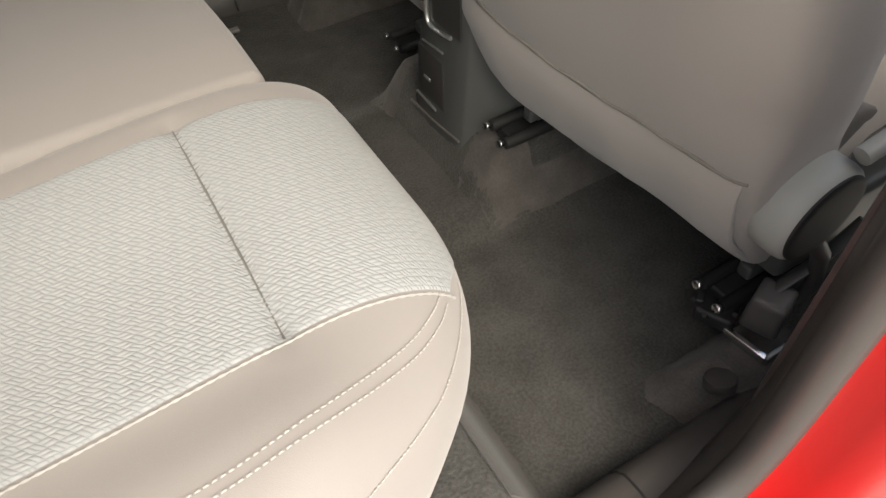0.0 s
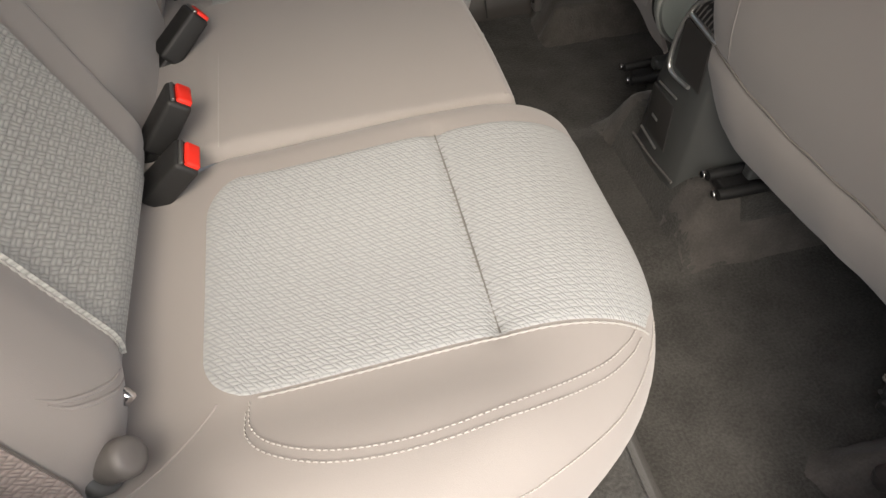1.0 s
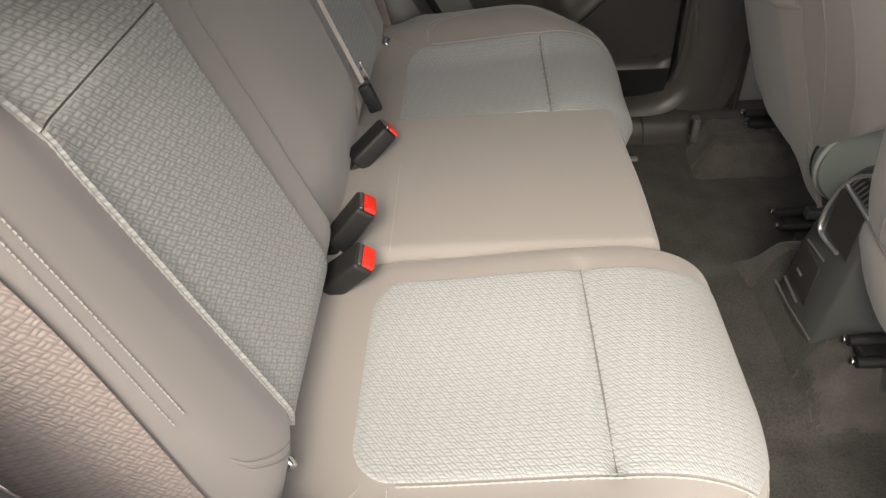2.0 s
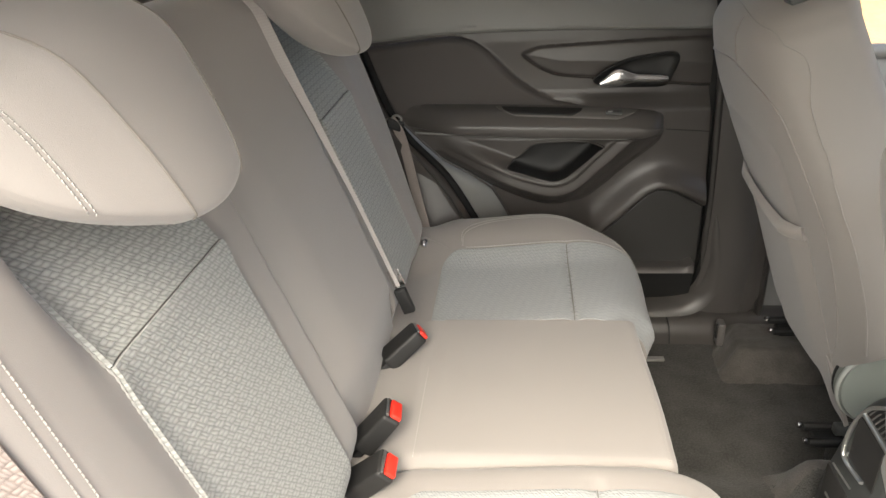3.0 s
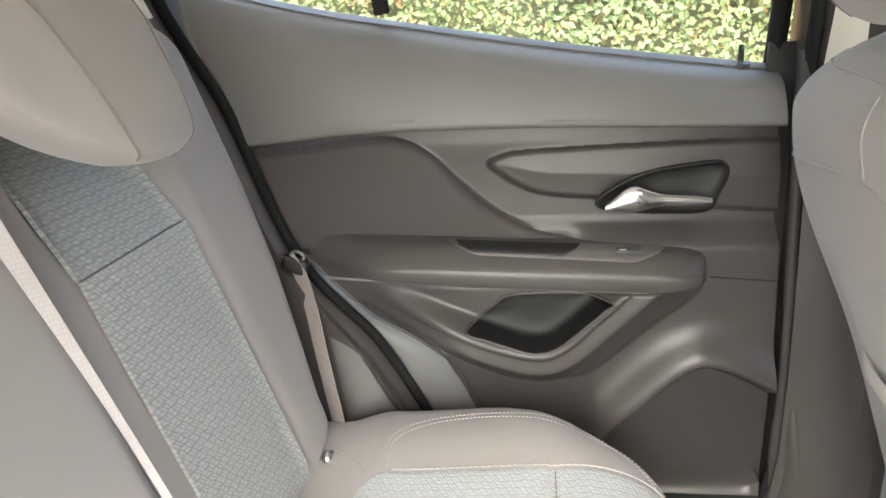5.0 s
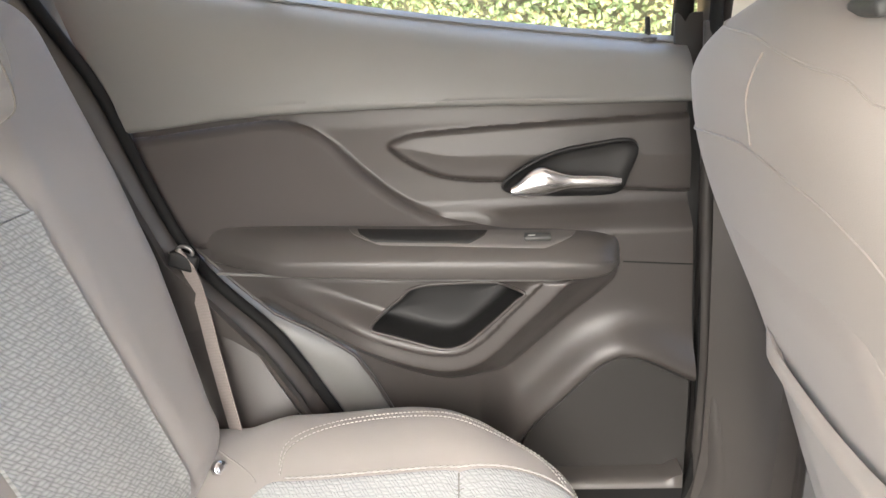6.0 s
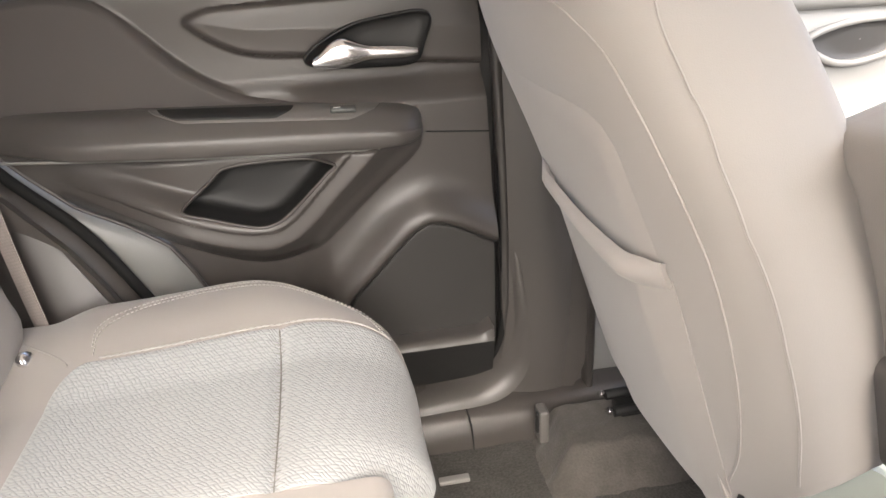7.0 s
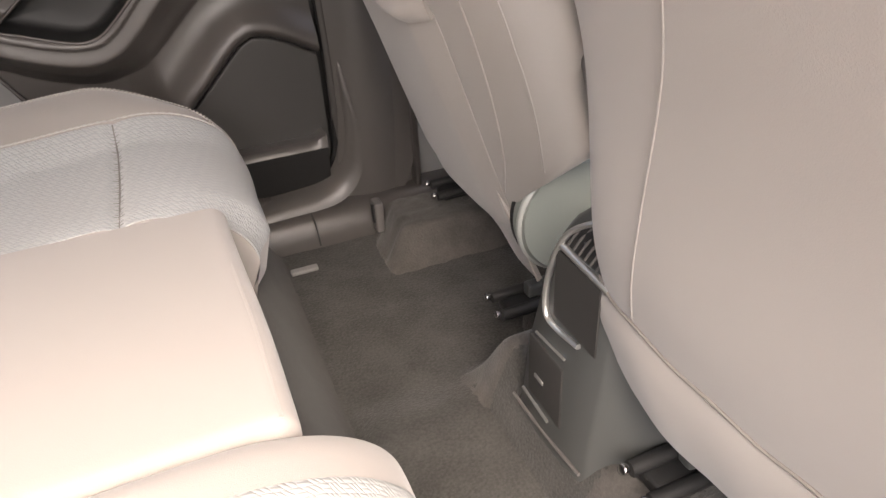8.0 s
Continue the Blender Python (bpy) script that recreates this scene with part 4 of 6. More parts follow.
def door_field(x, z):
    """How far out (y) the door's trim lies below its upper panel."""
    lip = np.interp(x, LIP_Z[:, 0], LIP_Z[:, 1])
    y = 0.717 - 0.004 * np_smooth(0.70, 0.60, z)
    # belly of the main panel, under the release
    y = y - 0.022 * np_smooth(0.600, 0.560, z) * np_smooth(0.30, 0.36, x)
    cl = region(x, z, CLOTH)
    y = y - 0.011 * np.sqrt(np.clip(cl / 0.012, 0, 1)) * np_smooth(0.55, 0.57, z)
    wi = region(x, z, WING)
    y = y - 0.007 * np.sqrt(np.clip(wi / 0.007, 0, 1)) - 0.008 * np_smooth(0.0, 0.06, wi)
    # the field between insert and wing sinks in and leans over, in its own shade
    y = y + 0.007 * np_smooth(0.738, 0.625, z) * np_smooth(0.585, 0.612, z) * np_smooth(0.001, -0.004, wi) * np_smooth(0.001, -0.004, cl)
    # the form under the armrest: outer border, ridge, pocket
    do = -line_distance(x, z, OUTER)
    dr = line_distance(x, z, RIDGE)
    inside = (do > 0) & (z < 0.56)
    t = np.clip(do / (do + np.maximum(dr, 0) + 1e-6), 0, 1)
    amp = 0.050 * np_smooth(-0.02, 0.17, x)
    face = amp * np.clip(t / 0.66, 0, 1) ** 0.9 * (1 - 0.05 * np_smooth(0.66, 1.0, t))
    inner = amp * (1 - 0.62 * np_smooth(0.004, 0.040, -dr))
    h = np.where(dr > 0, face, inner) * np_smooth(0.540, 0.505, z)
    y = np.where(inside, y + (0.700 - y) * np_smooth(0.0, 0.03, do) - h, y)
    # swelling round the speaker, and its flat grille
    sp = region(x, z, SPEAKER)
    swell = 0.030 * np.exp(-(((-sp - 0.016) / np.where(-sp > 0.016, 0.034, 0.016)) ** 2)) * np_smooth(0.25, 0.36, x)
    lower = np_smooth(0.56, 0.50, z) * np.where(inside, 0, 1)
    y = y - swell * lower * np.where(sp < 0, 1, 0)
    y = np.where(sp > 0, 0.694 + 0.004 * np_smooth(0.006, 0.0, sp), y)
    y = y + 0.006 * np.exp(-((sp / 0.0035) ** 2)) * np.where(z < 0.4, 1, 0)
    # recess right under the lip of the upper panel
    return y + 0.004 * np_smooth(0.03, 0.0, lip - z) * np.where(cl > 0, 0, 1)


def door_y(x, z):
    return float(door_field(np.array([x], float), np.array([z], float))[0])


nz, nx = 340, 300
xg, zg = np.zeros((nz + 1, nx + 1)), np.zeros((nz + 1, nx + 1))
for i in range(nz + 1):
    for j in range(nx + 1):
        z0 = lerp(0.075, 0.735, i / nz)
        for _ in range(2):
            x = lerp(door_rear(z0), door_front(z0), j / nx)
            z0 = lerp(0.075, np.interp(x, LIP_Z[:, 0], LIP_Z[:, 1]), i / nz)
        xg[i, j], zg[i, j] = x, z0
# bring the grid's points that lie near a border onto it
for poly in (SPEAKER, CLOTH, WING):
    d = region(xg, zg, poly)
    gx = (region(xg + 5e-4, zg, poly) - region(xg - 5e-4, zg, poly)) / 1e-3
    gz = (region(xg, zg + 5e-4, poly) - region(xg, zg - 5e-4, poly)) / 1e-3
    k = (np.abs(d) < 0.0015) & (np.hypot(gx, gz) > 0.5)
    k[0], k[-1], k[:, 0], k[:, -1] = False, False, False, False
    xg, zg = np.where(k, xg - d * gx, xg), np.where(k, zg - d * gz, zg)
yg = door_field(xg, zg)
cx, cz = (xg[:-1, :-1] + xg[1:, 1:]) / 2, (zg[:-1, :-1] + zg[1:, 1:]) / 2
masks = {"pull_well": region(cx, cz, WELL) > 0.001, "speaker_grille": region(cx, cz, SPEAKER) > 0, "cloth_insert": (region(cx, cz, CLOTH) > 0) & (cz > 0.55)}
door = thing("door_1", "closed dark grey rear door with cloth insert, armrest and chrome handle", "car door", (0.25, 0.7, 0.1), kind="structure")


def door_piece(name, mask, mat, label_=""):
    me = bpy.data.meshes.new(name)
    ids = -np.ones(xg.shape, int)
    ii, jj = np.nonzero(mask)
    for a, b in ((0, 0), (0, 1), (1, 0), (1, 1)):
        ids[ii + a, jj + b] = 0
    vi, vj = np.nonzero(ids == 0)
    ids[vi, vj] = np.arange(len(vi))
    verts = np.stack([xg[vi, vj], yg[vi, vj], zg[vi, vj]], 1).tolist()
    me.from_pydata(verts, [], np.stack([ids[ii, jj], ids[ii, jj + 1], ids[ii + 1, jj + 1], ids[ii + 1, jj]], 1).tolist())
    bm = bmesh.new()
    bm.from_mesh(me)
    bpy.data.meshes.remove(me)
    return part(name, bm, mat, door, label_)


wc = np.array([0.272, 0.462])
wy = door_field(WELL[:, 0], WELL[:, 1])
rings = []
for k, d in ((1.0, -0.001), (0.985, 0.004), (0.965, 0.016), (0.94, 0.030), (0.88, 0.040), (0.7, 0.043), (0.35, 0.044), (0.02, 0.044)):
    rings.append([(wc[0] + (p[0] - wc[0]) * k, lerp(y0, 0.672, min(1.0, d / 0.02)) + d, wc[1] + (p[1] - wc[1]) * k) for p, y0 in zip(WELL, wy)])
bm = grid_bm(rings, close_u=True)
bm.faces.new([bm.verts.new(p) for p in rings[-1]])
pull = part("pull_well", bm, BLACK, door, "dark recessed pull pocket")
part("well_rim", tube_bm([(p[0], y0 + 0.0006, p[1]) for p, y0 in zip(WELL, wy)], 0.0026, 8, closed=True), TRIM, pull)
door_piece("speaker_grille", masks["speaker_grille"], TRIM_DARK, "dark speaker grille")
door_piece("cloth_insert", masks["cloth_insert"], TRIM_CLOTH, "dark cloth insert panel")
door_piece("lower_panel", ~(masks["pull_well"] | masks["speaker_grille"] | masks["cloth_insert"]), TRIM)

# upper panel: overhanging lip at its foot, then a slope out to the glass
upper = []
for j in range(0, nx + 1, 2):
    x, zl = xg[nz, j], zg[nz, j]
    top = door_top(x)
    x -= 0.003 * (j == 0)
    r = [(x, 0.716, zl + 0.001), (x, 0.697, zl - 0.001), (x, 0.690, zl), (x, 0.687, zl + 0.003), (x, 0.687, zl + 0.008)]
    for i in range(1, 25):
        v = i / 24
        r.append((x - (x - door_rear(lerp(zl, top, v))) * (1 - j / nx), 0.687 + 0.032 * v ** 1.1 + 0.024 * v ** 6, lerp(zl + 0.008, top, v)))
    upper.append(r)
part("upper_panel", grid_bm(upper), TRIM_UPPER, door, "smooth grey upper trim panel")
part("sill_cap", thick(grid_bm([[Vector(r[-1]), Vector(r[-1]) + Vector((0, 0.008, 0.006)), Vector(r[-1]) + Vector((0, 0.022, 0.006)), Vector(r[-1]) + Vector((0, 0.030, -0.008))] for r in upper[::2]]), 0.003), TRIM_UPPER, door)
edge = [Vector((xg[i, nx], yg[i, nx], zg[i, nx])) for i in range(0, nz + 1, 5)] + [Vector(p) for p in upper[-1][4::4]]
part("door_edge", thick(grid_bm([[p, p + Vector((0.003, 0.02, 0)), p + Vector((0.003, 0.09, 0))] for p in edge]), 0.002), TRIM_DARK, door)
# pale return between the trim's rear border and the seal
ret = []
for i in range(25):
    z = lerp(0.09, 0.55, i / 24)
    a, b = table(sorted((zz, xx) for xx, zz in SEAL), z) - 0.004, door_rear(z) + 0.003
    ret.append([(lerp(a, b, k / 6), 0.699 + 0.024 * (k / 6) ** 2, z - 0.004 * k / 6) for k in range(7)])
part("rear_return", thick(grid_bm(ret), 0.004, (0, -1, 0)), TRIM_UPPER, door, "pale grey rear border of the door")
part("rear_bead", tube_bm([(door_rear(z) + 0.001, min(door_y(door_rear(z) + 0.002, z), 0.700) + 0.001, z) for z in [lerp(0.10, 0.715, t / 50) for t in range(51)]], 0.0028, 8), TRIM, door)
part("shut_line", tube_bm([(x, door_y(x, 0.520) - 0.0002, 0.522 - 0.008 * (x - 0.5) / 0.1) for x in [lerp(0.512, 0.608, t / 10) for t in range(11)]], 0.0012, 6), BLACK, door)

# armrest: a padded shelf with a rounded end
arm = []
for i in range(81):
    t = 1 - (1 - i / 80) ** 1.6
    x = lerp(-0.082, 0.508, t)
    bot = table([(-0.08, 0.541), (-0.033, 0.538), (0.2, 0.523), (0.43, 0.512), (0.51, 0.516)], x)
    top = table([(-0.08, 0.582), (0.137, 0.574), (0.43, 0.560), (0.51, 0.553)], x)
    u = min(1.0, max(0.0, (0.508 - x) / 0.050))
    cap = (1 - (1 - u) ** 2.4) ** (1 / 2.4)
    reach = (0.066 - 0.006 * smooth(0.1, 0.5, x)) * (0.12 + 0.88 * cap) * smooth(-0.04, 0.24, t) + 0.004
    mid, hz = (bot + top) / 2, (top - bot) / 2 * (0.45 + 0.55 * cap)
    lo_, hi_ = mid - hz, mid + hz
    shape = [(0.0, hi_ + 0.012), (0.30, hi_ + 0.010), (0.58, hi_ + 0.004), (0.80, hi_ - 0.007), (0.94, hi_ - 0.018), (1.0, lerp(lo_, hi_, 0.42)), (0.99, lo_ + 0.006), (0.92, lo_), (0.60, lo_ - 0.001), (0.0, lo_ + 0.003)]
    sec = [(x, 0.720, hi_ + 0.012)] + [(x, 0.712 - reach * p.x, p.y) for p in curve_points([(a, b, 0) for a, b in shape], 36)]
    arm.append(sec)
armrest = part("armrest", grid_bm(arm), TRIM_PAD, door, "padded grey armrest")
part("armrest_trim_line", tube_bm([(lerp(-0.045, 0.440, t / 40), 0.657 - 0.004 * math.sin(math.pi * t / 40), table([(-0.08, 0.541), (-0.033, 0.538), (0.2, 0.523), (0.43, 0.512), (0.51, 0.516)], lerp(-0.045, 0.440, t / 40)) - 0.001) for t in range(41)], 0.0022, 8), TRIM_UPPER, armrest, "grey trim line under the armrest")
# switch plate with its grip well, let into the top of the armrest
def arm_top(x, y):
    hi_ = table([(-0.08, 0.582), (0.137, 0.574), (0.43, 0.560), (0.51, 0.553)], x)
    return hi_ + table([(0.0, 0.012), (0.30, 0.010), (0.58, 0.004), (0.80, -0.007), (0.94, -0.018)], (0.712 - y) / (0.070 - 0.006 * smooth(0.1, 0.5, x)))


def plate_bm(x0, x1, lo_y, hi_y, lift, t):
    rows = []
    for i in range(41):
        x = lerp(x0, x1, i / 40)
        e = min(i, 40 - i) / 40
        k = math.sqrt(min(1.0, e * 7)) * 0.96 + 0.04
        a, b = lerp(hi_y, lo_y, k), hi_y
        rows.append([(x, lerp(a, b, n / 6), arm_top(x, lerp(a, b, n / 6)) + lift) for n in range(7)])
    return thick(grid_bm(rows), t, (0, 0, 1))


part("switch_plate", plate_bm(0.138, 0.448, 0.661, 0.690, 0.0015, 0.004), TRIM_MID, armrest, "grey switch plate")
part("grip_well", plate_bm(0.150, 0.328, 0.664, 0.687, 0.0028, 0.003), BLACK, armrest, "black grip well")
part("window_switch", box_bm((0.036, 0.012, 0.008), (0.395, 0.673, arm_top(0.395, 0.673) + 0.003), 0.003, 2, Matrix.Rotation(radians(2), 3, "Y") @ Matrix.Rotation(radians(25), 3, "X")), CONSOLE, armrest)
part("switch_mark", box_bm((0.010, 0.003, 0.0015), (0.387, 0.671, arm_top(0.387, 0.671) + 0.0075), 0.0004, 1), SILVER, armrest)

part("front_seal", tube_bm([(door_front(z) + 0.017, 0.690, z) for z in [lerp(0.07, 0.83, t / 20) for t in range(21)]], 0.0085, 10), SEAL_GREY, door, "grey rubber seal along the front edge")

# inside release: bezel, bowl and chrome lever
bez = curve_points([(0.352, 0, 0.634), (0.375, 0, 0.655), (0.42, 0, 0.676), (0.48, 0, 0.686), (0.515, 0, 0.688), (0.526, 0, 0.676), (0.516, 0, 0.648), (0.500, 0, 0.622), (0.44, 0, 0.620), (0.375, 0, 0.624)], 70, closed=True)
hy = 0.694
c = Vector((0.45, 0, 0.652))
release = part("release_bezel", tube_bm([(p.x, hy - 0.002, p.z) for p in bez], 0.0030, 8, closed=True), BLACK, door, "black bezel round the release")
rows_b = [[(c.x + (p.x - c.x) * k, hy + d, c.z + (p.z - c.z) * k) for p in bez] for d, k in ((-0.002, 1.0), (0.006, 0.95), (0.010, 0.8), (0.011, 0.4), (0.011, 0.01))]
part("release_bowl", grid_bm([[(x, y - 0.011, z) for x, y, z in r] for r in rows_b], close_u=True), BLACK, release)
lev = []
for i in range(25):
    t = i / 24
    x = lerp(0.362, 0.505, t)
    w = sum(table([(0, 0.004), (0.1, 0.014), (0.22, 0.021), (0.36, 0.019), (0.5, 0.0095), (0.95, 0.0085), (1, 0.004)], t + e) for e in (-0.08, -0.04, 0, 0.04, 0.08)) / 5
    z = sum(table([(0, 0.629), (0.25, 0.643), (0.5, 0.640), (1, 0.637)], t + e) for e in (-0.08, -0.04, 0, 0.04, 0.08)) / 5
    lev.append([(x, hy - 0.014 - 0.010 * math.cos(2 * math.pi * k / 14) * lerp(0.8, 0.5, smooth(0.3, 0.55, t)), z + w * math.sin(2 * math.pi * k / 14)) for k in range(14)])
part("release_lever", grid_bm(lev, close_u=True, cap=True), CHROME, release, "polished chrome release lever")

# low map pocket; the shade in its opening is painted black below the lip
pocket = []
for i in range(31):
    x = lerp(0.30, 0.600, i / 30)
    up = 0.012 * smooth(0.575, 0.60, x)
    pocket.append([(x, 0.696, 0.186 + up), (x, 0.668, 0.187 + up), (x, 0.658, 0.184 + up), (x, 0.654, 0.174), (x, 0.657, 0.158), (x, 0.672, 0.11), (x, 0.69, 0.078)])
pocket_ob = part("map_pocket", thick(grid_bm([r[3:] for r in pocket]), 0.003), BLACK, door, "low map pocket, its shaded opening coloured black")
part("pocket_lip", thick(grid_bm([r[:4] for r in pocket]), 0.003), TRIM_PAD, pocket_ob, "rolled grey lip of the pocket")
# lock button
part("lock_button", tube_bm([(0.548, 0.752, 0.80), (0.548, 0.752, 0.825), (0.547, 0.752, 0.838)], lambda t: 0.0045 - 0.0012 * t, 10), BLACK, door)
part("lock_grommet", disc_bm((0.548, 0.752, 0.806), (0, 0, 1), 0.014, 0.006, 20), TRIM_DARK, door)


# window in the door
def win_y(z):
    return tumble(z, 0.757)


def win_pt(x, z):
    return Vector((x, win_y(z), z))


win = thing("window_1", "clear rear door window with black divider", "car window", (0.2, 0.75, 0.9), kind="structure")
op = [(-0.195, 0.998), (0.045, 0.944), (0.30, 0.887), (0.592, 0.809), (0.590, 0.95), (0.575, 1.10), (0.50, 1.135), (0.1, 1.15), (-0.06, 1.12), (-0.14, 1.03)]
part("window_frame", tube_bm([win_pt(x, z) for x, z in op[3:] + op[:1]], 0.013, 10), RUBBER, win)
part("frame_corner", thick(grid_bm([[win_pt(*a) - Vector((0, 0.006, 0)), win_pt(*b) - Vector((0, 0.006, 0))] for a, b in (((-0.19, 0.945), (-0.26, 0.965)), ((-0.185, 0.965), (-0.245, 1.0)), ((-0.14, 1.03), (-0.20, 1.07)), ((-0.06, 1.115), (-0.15, 1.15)), ((0.1, 1.145), (0.1, 1.18)), ((0.5, 1.13), (0.52, 1.17)))]), 0.012), RUBBER, win)
part("divider", box_bm((0.022, 0.014, 0.26), win_pt(0.040, 1.03), 0.003, 2, Matrix.Rotation(radians(11), 3, "X") @ Matrix.Rotation(radians(-7), 3, "Y")), RUBBER, win)
bm = bmesh.new()
bm.faces.new([bm.verts.new(win_pt(x, z - (0.06 if i < 4 else 0)) + Vector((0, 0.004, 0))) for i, (x, z) in enumerate(op)])
pane = part("pane", thick(bm, 0.004, (0, 1, 0)), GLASS, win, smooth=False)
pane.visible_shadow = False

# ---------------------------------------------------------------- centre console
con = thing("centre_console", "dark plastic centre console end with air vent and silver trim", "console", (0.75, 0.0, 0.05))
CON_L = [(0.055, 0.052), (0.11, 0.040), (0.18, 0.030), (0.25, 0.010), (0.30, -0.006), (0.346, -0.026), (0.385, -0.052), (0.41, -0.085)]
CON_R = [(0.055, -0.094), (0.107, -0.096), (0.258, -0.114), (0.346, -0.124), (0.41, -0.128)]
body_rows = []
for i in range(33):
    z = lerp(0.055, 0.41, i / 32)
    yl, yr = table(CON_L, z), table(CON_R, z)
    x0 = 0.663 + 0.03 * smooth(0.36, 0.41, z) ** 2
    flare = 0.035 * (1 - smooth(0.06, 0.28, z))
    body_rows.append([(x0 + 0.42, yr - 0.03, z), (x0 + 0.12, yr - 0.022 - flare, z), (x0 + 0.05, yr - 0.012 - flare * 0.7, z), (x0 + 0.006, yr - 0.002, z), (x0 + 0.001, yr + 0.004, z), (x0 - 0.002, lerp(yl, yr, 0.7), z),
                      (x0 - 0.003, lerp(yl, yr, 0.4), z), (x0, yl - 0.008, z), (x0 + 0.006, yl, z), (x0 + 0.03, yl + 0.008, z), (x0 + 0.12, yl + 0.015, z), (x0 + 0.42, yl + 0.02, z)])
bm = grid_bm(body_rows)
bm.faces.new([bm.verts.new(p) for p in body_rows[-1]])
part("console_body", bm, CONSOLE, con)


def con_pt(y, z, off=0.004):
    return Vector((0.663 + 0.03 * smooth(0.36, 0.41, z) ** 2 - off, y, z))


fr = curve_points([con_pt(-0.112, 0.400), con_pt(-0.088, 0.391), (con_pt(-0.060, 0.372)), con_pt(-0.040, 0.347), con_pt(-0.022, 0.305), con_pt(-0.016, 0.268), con_pt(-0.022, 0.250), con_pt(-0.042, 0.248), con_pt(-0.078, 0.254)], 70)
part("silver_frame", tube_bm(fr, 0.0040, 8, flat=0.7), SILVER, con, "satin silver trim frame")
part("silver_bar", tube_bm([con_pt(lerp(-0.042, -0.115, t / 10), 0.345 - 0.004 * t / 10) for t in range(11)], 0.0036, 8), SILVER, con, "satin silver cross bar")
part("vent_backing", thick(grid_bm([[con_pt(lerp(-0.046, -0.112, v) - 0.030 * u, lerp(0.349, 0.386 + 0.01 * v, u), 0.0012) for u in (0, 0.33, 0.66, 1)] for v in (0, 0.25, 0.5, 0.75, 1)]), 0.002), BLACK, con)
for k in range(8):
    y = lerp(-0.050, -0.112, k / 7)
    part("vent_slat", tube_bm([con_pt(y, 0.350, 0.003), con_pt(y - 0.010, 0.367, 0.003), con_pt(y - 0.020, 0.381 + 0.001 * k, 0.003)], 0.0014, 6), TRIM_MID, con)
part("inset_panel", thick(grid_bm([[con_pt(y, z, 0.0035) for z in (0.262, 0.30, 0.338)] for y in (-0.034, -0.07, -0.105)]), 0.002), TRIM_DARK, con, "dark inset panel inside the frame")
part("storage_rim", tube_bm([con_pt(lerp(0.000, -0.056, t / 10), 0.214 + 0.006 * t / 10) for t in range(11)], 0.0016, 6), SILVER, con)
part("socket_plate", box_bm((0.005, 0.070, 0.085), con_pt(-0.018, 0.160, 0.001), 0.003, 2), TRIM_DARK, con, "dark socket plate")
part("socket_mark", box_bm((0.002, 0.018, 0.005), con_pt(-0.010, 0.155, 0.005), 0.0006, 1), SILVER, con)
part("lower_rim", tube_bm([con_pt(lerp(0.026, -0.030, t / 10), 0.112 - 0.004 * t / 10) for t in range(11)], 0.002, 6), SILVER, con)
part("base_lip", tube_bm([con_pt(lerp(0.050, -0.094, t / 10), 0.080 + 0.012 * (t / 10) ** 2, 0.003) for t in range(11)], 0.0022, 6), TRIM_MID, con)

# ---------------------------------------------------------------- front seats
FLEAN = radians(18)
FUP, FBACK = Vector((-math.sin(FLEAN), 0, math.cos(FLEAN))), Vector((-math.cos(FLEAN), 0, -math.sin(FLEAN)))
F0 = Vector((0.65, 0, 0.47))


def fs_half(s):
    return table([(-0.34, 0.224), (-0.28, 0.238), (-0.15, 0.246), (0.0, 0.248), (0.10, 0.244), (0.20, 0.240), (0.26, 0.232), (0.30, 0.220), (0.33, 0.204), (0.355, 0.178), (0.372, 0.145), (0.384, 0.105), (0.390, 0.06)], s)


def fs_width(yc, s, inner=False):
    """Half width; the driver's seat is cut back low down for its recliner."""
    if yc > 0:
        return fs_half(s) if inner else table([(-0.34, 0.236), (-0.28, 0.250), (-0.15, 0.260), (0.0, 0.264), (0.10, 0.260), (0.15, 0.250), (0.20, 0.232), (0.25, 0.206), (0.30, 0.178), (0.33, 0.158), (0.355, 0.130), (0.375, 0.09), (0.39, 0.05)], s)
    if inner:
        return table([(-0.345, 0.06), (-0.31, 0.13), (-0.285, 0.185), (-0.26, 0.206), (-0.20, 0.212), (-0.12, 0.208), (-0.03, 0.200), (0.05, 0.196), (0.10, 0.193), (0.20, 0.187), (0.30, 0.178), (0.355, 0.14), (0.38, 0.09), (0.39, 0.05)], s)
    return table([(-0.345, 0.228), (-0.33, 0.234), (-0.18, 0.238), (-0.13, 0.246), (-0.05, 0.254), (0.05, 0.248)], s) if s < 0.05 else fs_half(s)


